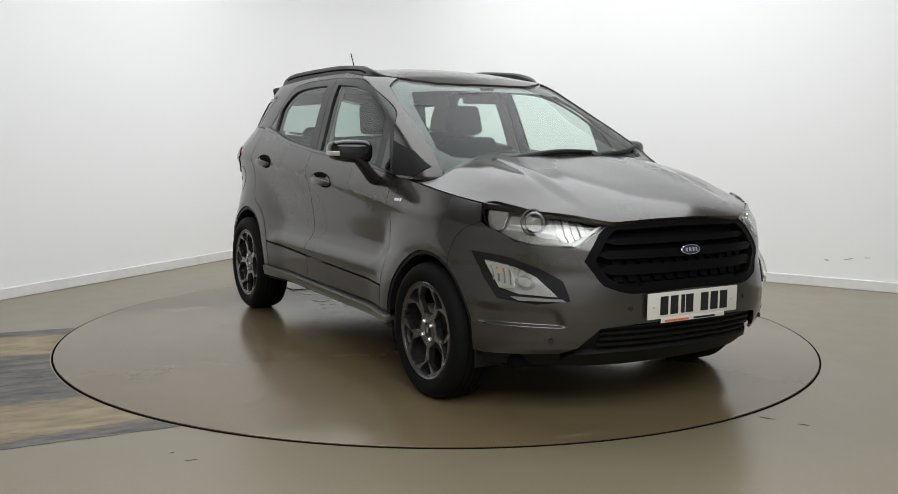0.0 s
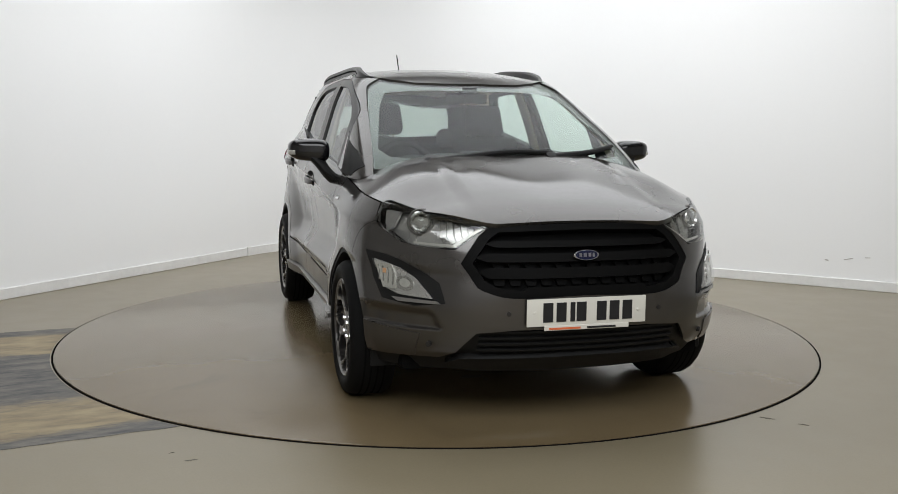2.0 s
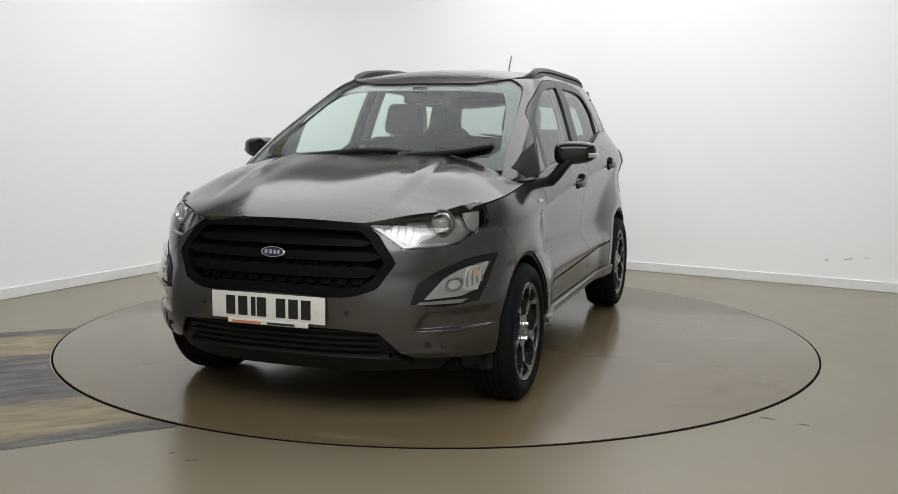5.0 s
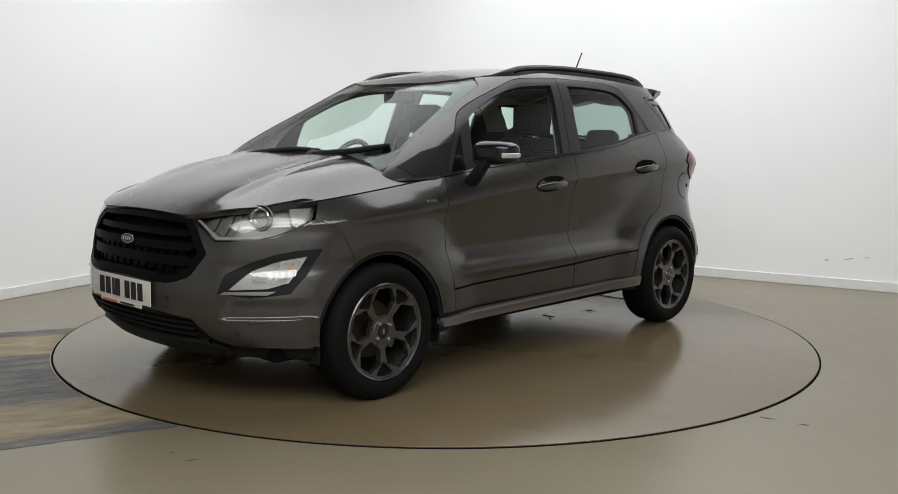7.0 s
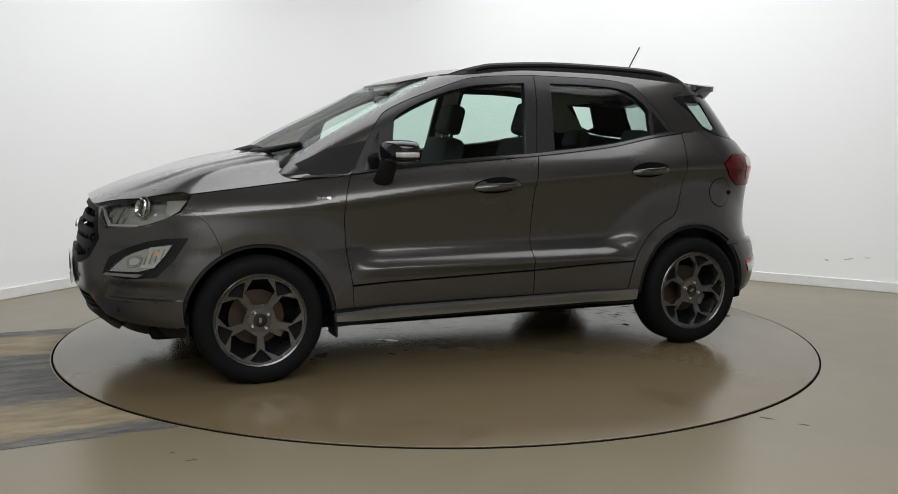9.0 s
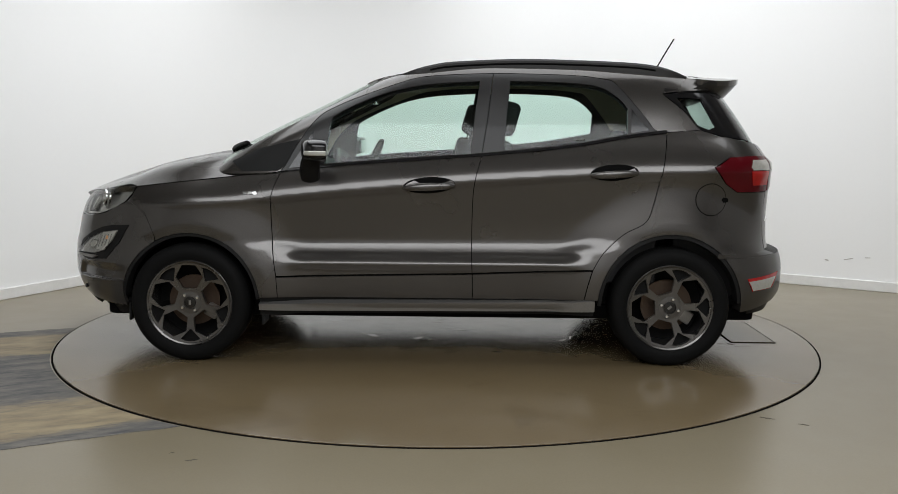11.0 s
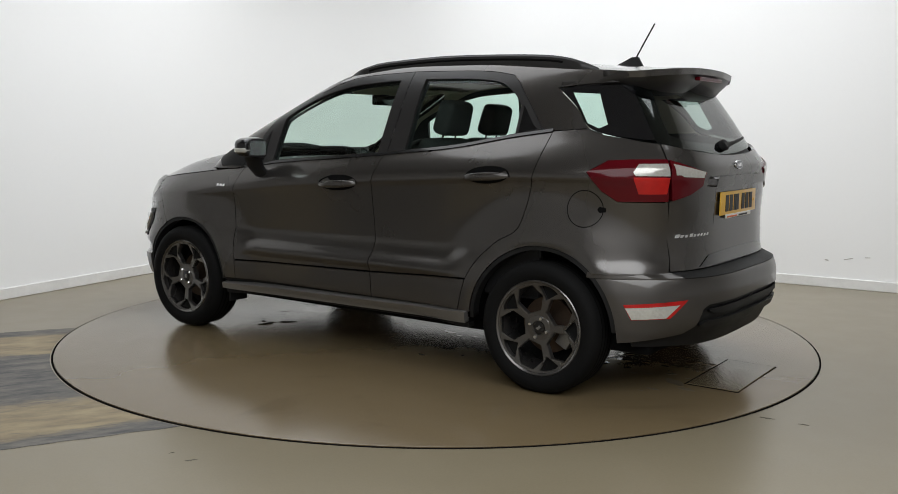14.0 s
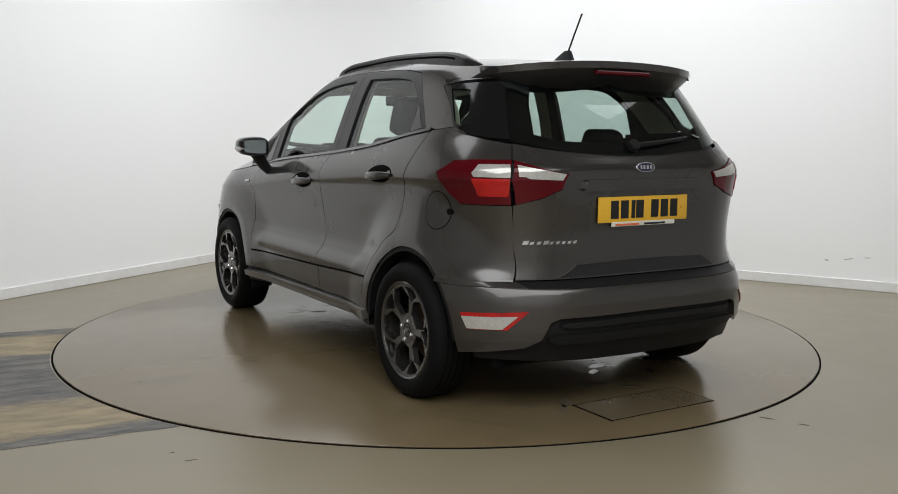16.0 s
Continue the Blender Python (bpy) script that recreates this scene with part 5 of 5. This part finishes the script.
# windscreen wipers
for a, b, c in (((1.075, -0.43, 1.070), (1.045, -0.05, 1.118), (1.03, 0.22, 1.118)), ((1.075, 0.20, 1.098), (0.98, 0.42, 1.118), (0.87, 0.60, 1.150))):
    line = [(cabin_front(abs(y), z) + 0.022, y, z) for _, y, z in bend([a, b, c], 8)]
    wiper = part("wiper", sweep(line, 0.016, 8, 0.8, (1, 0, 1), lambda t: 1.3 - 0.6 * t), PLASTIC, car, "black windscreen wiper")
    part("blade", sweep([(p[0] - 0.012, p[1], p[2] - 0.004) for p in line[4:]], 0.009, 6, 1.4, (1, 0, 1)), RUBBER, wiper)
    part("pivot", lathe([(0.03, -0.02), (0.026, 0.014), (0, 0.018)], pose(line[0][0], line[0][1], line[0][2], 0, 30, 0), 16), PLASTIC, wiper)


# ---- wheels
def dish(m, u, v):
    return m @ Vector((u, v, 0.070 + 0.016 * (math.hypot(u, v) / 0.2) ** 2))


def wheel(ax, s, turn):
    flip = pose(ax, s * 0.770, TYRE_Z, -90 * s, 0, 0) @ pose(0, 0, 0, 0, 0, turn)
    r = TYRE
    w = part("wheel", lathe([(0.222, 0.075), (0.226, 0.092), (0.245, 0.104), (0.272, 0.106), (0.292, 0.098), (0.304, 0.084), (r, 0.066), (r, -0.07), (0.300, -0.095), (0.26, -0.10), (0.222, -0.08)], flip, 80), RUBBER, car, "black tyre on a dark five-spoke alloy rim")
    for h in (0.045, 0.015, -0.015, -0.045):
        part("groove", lathe([(r + 0.0005, h - 0.004), (r + 0.0006, h + 0.004)], flip, 64), VOID, w)
    rim = part("rim", lathe([(0.226, 0.080), (0.228, 0.092), (0.222, 0.097), (0.214, 0.092), (0.206, 0.070), (0.200, 0.02), (0.198, -0.07)], flip, 72), ALLOY, w, "dark grey alloy rim")
    # the barrel's black carries the shade behind the spokes
    part("barrel", lathe([(0.205, 0.0), (0.202, -0.075), (0.12, -0.08), (0.0, -0.082)], flip, 48), ALLOY_SHADE, rim)
    part("brake_disc", lathe([(0.135, -0.03), (0.135, -0.018), (0.06, -0.016), (0.0, -0.014)], flip, 48), STEEL, w, "rust-tinged brake disc")
    bm = block(-0.035, 0.08, -0.03, 0.035, 0.15, 0.018, 0.01, 2, flip @ pose(0, 0, 0, 0, 0, 60 - turn))
    part("caliper", bm, SILVER, w, "grey brake caliper")
    for k in range(5):
        a = flip @ pose(0, 0, 0, 0, 0, 72 * k)
        half = []
        for e in (1, -1):
            c = (0.137 * math.cos(radians(36)), 0.137 * math.sin(radians(36)) * e)
            side_ = [(c[0] + 0.072 * math.cos(radians((36 + d) * 1)), (abs(c[1]) + 0.072 * math.sin(radians(36 + d))) * e) for d in (-150, -90, -30)]
            mid_in, mid_out = (0.0746 * math.cos(radians(36)), 0.0746 * math.sin(radians(36)) * e), (0.1994 * math.cos(radians(36)), 0.1994 * math.sin(radians(36)) * e)
            half.append([mid_in] + side_ + [mid_out])
        outer = [(0.216 * math.cos(radians(b)), 0.216 * math.sin(radians(b))) for b in range(36, -37, -6)]
        inner = [(0.050 * math.cos(radians(b)), 0.050 * math.sin(radians(b))) for b in range(-36, 37, 12)]
        pocket = [(0.139, 0.0), (0.193, 0.052), (0.203, 0.030), (0.207, 0.0), (0.203, -0.030), (0.193, -0.052)]
        spoke = patch("spoke", half[0] + outer + half[1][::-1] + inner, lambda u, v: dish(a, u, v), ALLOY, rim, rim=0.026, step=(0.012, 0.012), hole=pocket, axis=a)
        patch("spoke_ridge", inset(half[0] + outer + half[1][::-1] + inner, 0.0035), lambda u, v: dish(a, u, v), ALLOY, spoke, off=0.003, rim=0.003, step=(0.012, 0.012), hole=inset(pocket, -0.004), axis=a)
        # flat black sheet that paints the shade in the spoke's pocket
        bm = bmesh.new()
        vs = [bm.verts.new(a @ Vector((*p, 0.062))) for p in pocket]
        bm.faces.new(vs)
        part("spoke_pocket_shade", bm, ALLOY_SHADE, rim)
    part("hub", lathe([(0.064, 0.03), (0.064, 0.068), (0.058, 0.076), (0.034, 0.078), (0.031, 0.070), (0.0, 0.070)], flip, 40), ALLOY, w)
    cap = part("centre_cap", lathe([(0.030, 0.066), (0.029, 0.076), (0.0, 0.0785)], flip, 28), BLACK, w, "round black centre cap")
    part("cap_mark", block(-0.012, -0.006, 0.0775, 0.012, 0.006, 0.0800, m=flip), SILVER, cap)
    for k in range(4):
        part("wheel_nut", lathe([(0.010, 0.066), (0.010, 0.084), (0.007, 0.088), (0, 0.088)], flip @ pose(0.047 * math.cos(math.pi / 2 * k + 0.6), 0.047 * math.sin(math.pi / 2 * k + 0.6), 0), 8), CHROME, w, "bright wheel nut")
    return w


TYRE = 0.312
TYRE_Z = TYRE
for s in (1, -1):
    wheel(AXLE, s, 90 * s)
    wheel(-AXLE, s, 38 * s)

# wheel housings and floor pan
for s in (1, -1):
    for ax, cz, r in (FA, RA):
        bm = bmesh.new()
        ring_a, ring_b = ([bm.verts.new((p[0], s * (y or body_side(p[0], max(0.3, p[1])) - 0.012), p[1])) for p in arc(ax, cz, r + 0.01, 184, -4, 24)] for y in (None, 0.50))
        for i in range(24):
            bm.faces.new((ring_a[i], ring_a[i + 1], ring_b[i + 1], ring_b[i]))
        bm.faces.new(ring_b)
        part("wheel_housing", bm, VOID, car, "black wheel arch liner")
    part("mud_flap", block(0.872, s * 0.70, 0.195, 0.884, s * 0.835, 0.33, 0.002, 1), PLASTIC, car, "short black mud flap")
    part("air_flap", block(1.585, s * 0.62, 0.205, 1.60, s * 0.80, 0.30, 0.003, 1), PLASTIC, car, "black flap ahead of the wheel")
part("floor_pan", block(-1.75, -0.70, 0.215, 1.75, 0.70, 0.30, 0.03, 2), VOID, car, "black underbody")
part("exhaust_box", block(-1.85, -0.45, 0.24, -1.60, 0.45, 0.34, 0.04, 3), VOID, car)
part("bulkhead", block(0.95, -0.72, 0.30, 1.05, 0.72, 0.93), VOID, car)
part("boot_floor", block(-1.72, -0.66, 0.30, -1.30, 0.66, 0.98, 0.04, 2), DASH, car, "dark boot cover")

# ---- cabin
part("cabin_floor", block(-1.35, -0.70, 0.30, 0.95, 0.70, 0.42), VOID, car)
dash = part("dashboard", sweep([(0.76, -0.70, 0.98), (0.78, -0.3, 0.995), (0.78, 0.3, 0.995), (0.76, 0.70, 0.98)], 0.24, 16, 0.26, (0, 0, 1)), DASH, car, "dark soft-touch dashboard")
part("dash_body", block(0.60, -0.70, 0.50, 0.95, 0.70, 0.97, 0.05, 3), DASH, dash)
part("instrument_hood", sweep([(0.62, -0.52, 1.03), (0.62, -0.37, 1.055), (0.62, -0.22, 1.03)], 0.06, 12, 0.7), DASH, dash)
part("screen", block(0.575, -0.10, 1.00, 0.60, 0.10, 1.115, 0.008, 2), BLACK, dash, "black centre screen")
m = pose(0.42, -0.37, 0.995, 0, 66, 0)
sw = part("steering_wheel", lathe([(0.172 + 0.016 * math.cos(a), 0.016 * math.sin(a)) for a in (2 * math.pi * k / 12 for k in range(12))], m, 48, True), DASH, car, "black steering wheel")
part("wheel_boss", lathe([(0.075, -0.03), (0.07, 0.015), (0.0, 0.025)], m, 24), DASH, sw)
for a in (90, -90, 0):
    part("wheel_spoke", block(0.05, -0.02, -0.012, 0.17, 0.02, 0.006, 0.006, 2, m @ pose(0, 0, 0, 0, 0, a)), DASH, sw)


def seat(x, y, wide, back_h, head_z, rake):
    st = part("seat", block(x - 0.05, y - wide, 0.50, x + 0.45, y + wide, 0.66, 0.05, 4), FABRIC, car, "dark fabric seat with headrest")
    m = pose(x, y, 0.60, 0, rake, 0)
    bm = block(-0.07, -wide, 0.0, 0.06, wide, back_h, 0.055, 4)
    for v in bm.verts:
        k = max(0.0, v.co.z / back_h)
        v.co.y *= 1 - 0.14 * k ** 2
        v.co.x -= 0.02 * math.sin(math.pi * k)
    bmesh.ops.transform(bm, matrix=m, verts=bm.verts)
    part("backrest", bm, FABRIC, st)
    return st, m


def headrest(st, m, y, z, w, h):
    bm = block(-0.055, y - w, z, 0.05, y + w, z + h, 0.045, 4)
    for v in bm.verts:
        v.co.y = y + (v.co.y - y) * (1 - 0.12 * max(0, (v.co.z - z) / h))
    bmesh.ops.transform(bm, matrix=m, verts=bm.verts)
    hr = part("headrest", bm, FABRIC, st)
    for e in (-0.06, 0.06):
        part("headrest_post", sweep([m @ Vector((0, y + e, z - 0.07)), m @ Vector((0, y + e, z + 0.02))], 0.006, 8), CHROME, hr)


for x, y in ((-0.22, 0.36), (-0.03, -0.36)):
    st, m = seat(x, y, 0.24, 0.60, 0, -16)
    headrest(st, m, 0.0, 0.625, 0.125, 0.19)
st, m = seat(-0.98, 0.0, 0.60, 0.52, 0, -18)
for y in (0.36, -0.36):
    headrest(st, m, y, 0.535, 0.12, 0.13)
part("interior_mirror", block(0.345, -0.12, 1.375, 0.37, 0.12, 1.435, 0.015, 3), BLACK, car, "black interior mirror")
part("mirror_stalk", block(0.36, -0.045, 1.425, 0.43, 0.045, 1.462, 0.01, 2), DASH, car)
for s in (1, -1):
    part("door_card", block(-1.20, s * 0.70, 0.42, 0.75, s * 0.745, 1.02, 0.01, 1), DASH, car, "dark inner door card")
    part("sun_visor", block(0.10, s * 0.38 - 0.17, 1.462, 0.25, s * 0.38 + 0.17, 1.474, 0.004, 1, None), LINING, car, "pale sun visor")
    part("belt", sweep([(-0.33, s * 0.60, 1.40), (-0.30, s * 0.655, 1.15), (-0.26, s * 0.66, 0.80)], 0.024, 6, 0.12, (0, 1, 0)), DASH, car)
    part("b_pillar_trim", sweep([(-0.335, s * 0.555, 1.50), (-0.315, s * 0.625, 1.30), (-0.28, s * 0.69, 1.05)], 0.055, 8, 0.35, (0, 1, 0)), LINING, car, "pale pillar trim")


# ---- motion of the table: seconds, heading in degrees
HEADING = [(0, -60.01), (0.5, -61.19), (1, -64.07), (1.5, -68.42), (2, -74.54), (2.5, -80.3), (3, -86.54),
           (3.5, -92.23), (4, -98.45), (4.2, -100.83), (6.3, -125.38), (6.5, -127.71), (7, -133.88), (7.5, -139.54),
           (8, -145.6), (8.2, -148.03), (10.3, -172.77), (10.5, -175.05), (11, -181.14), (11.5, -186.8), (12, -192.77),
           (12.5, -198.26), (13, -204.32), (13.5, -209.95), (14, -216), (14.5, -221.65), (15, -227.7), (15.5, -233.35),
           (16, -239.35)]


def motions():
    walk(turntable, [(t, pose(0, 0, 0, 0, 0, a)) for t, a in HEADING])
    walk(car, [(t, pose(0, 0, 0, 0, 0, a) @ pose(0.030, 0.047, 0)) for t, a in HEADING])


motions()
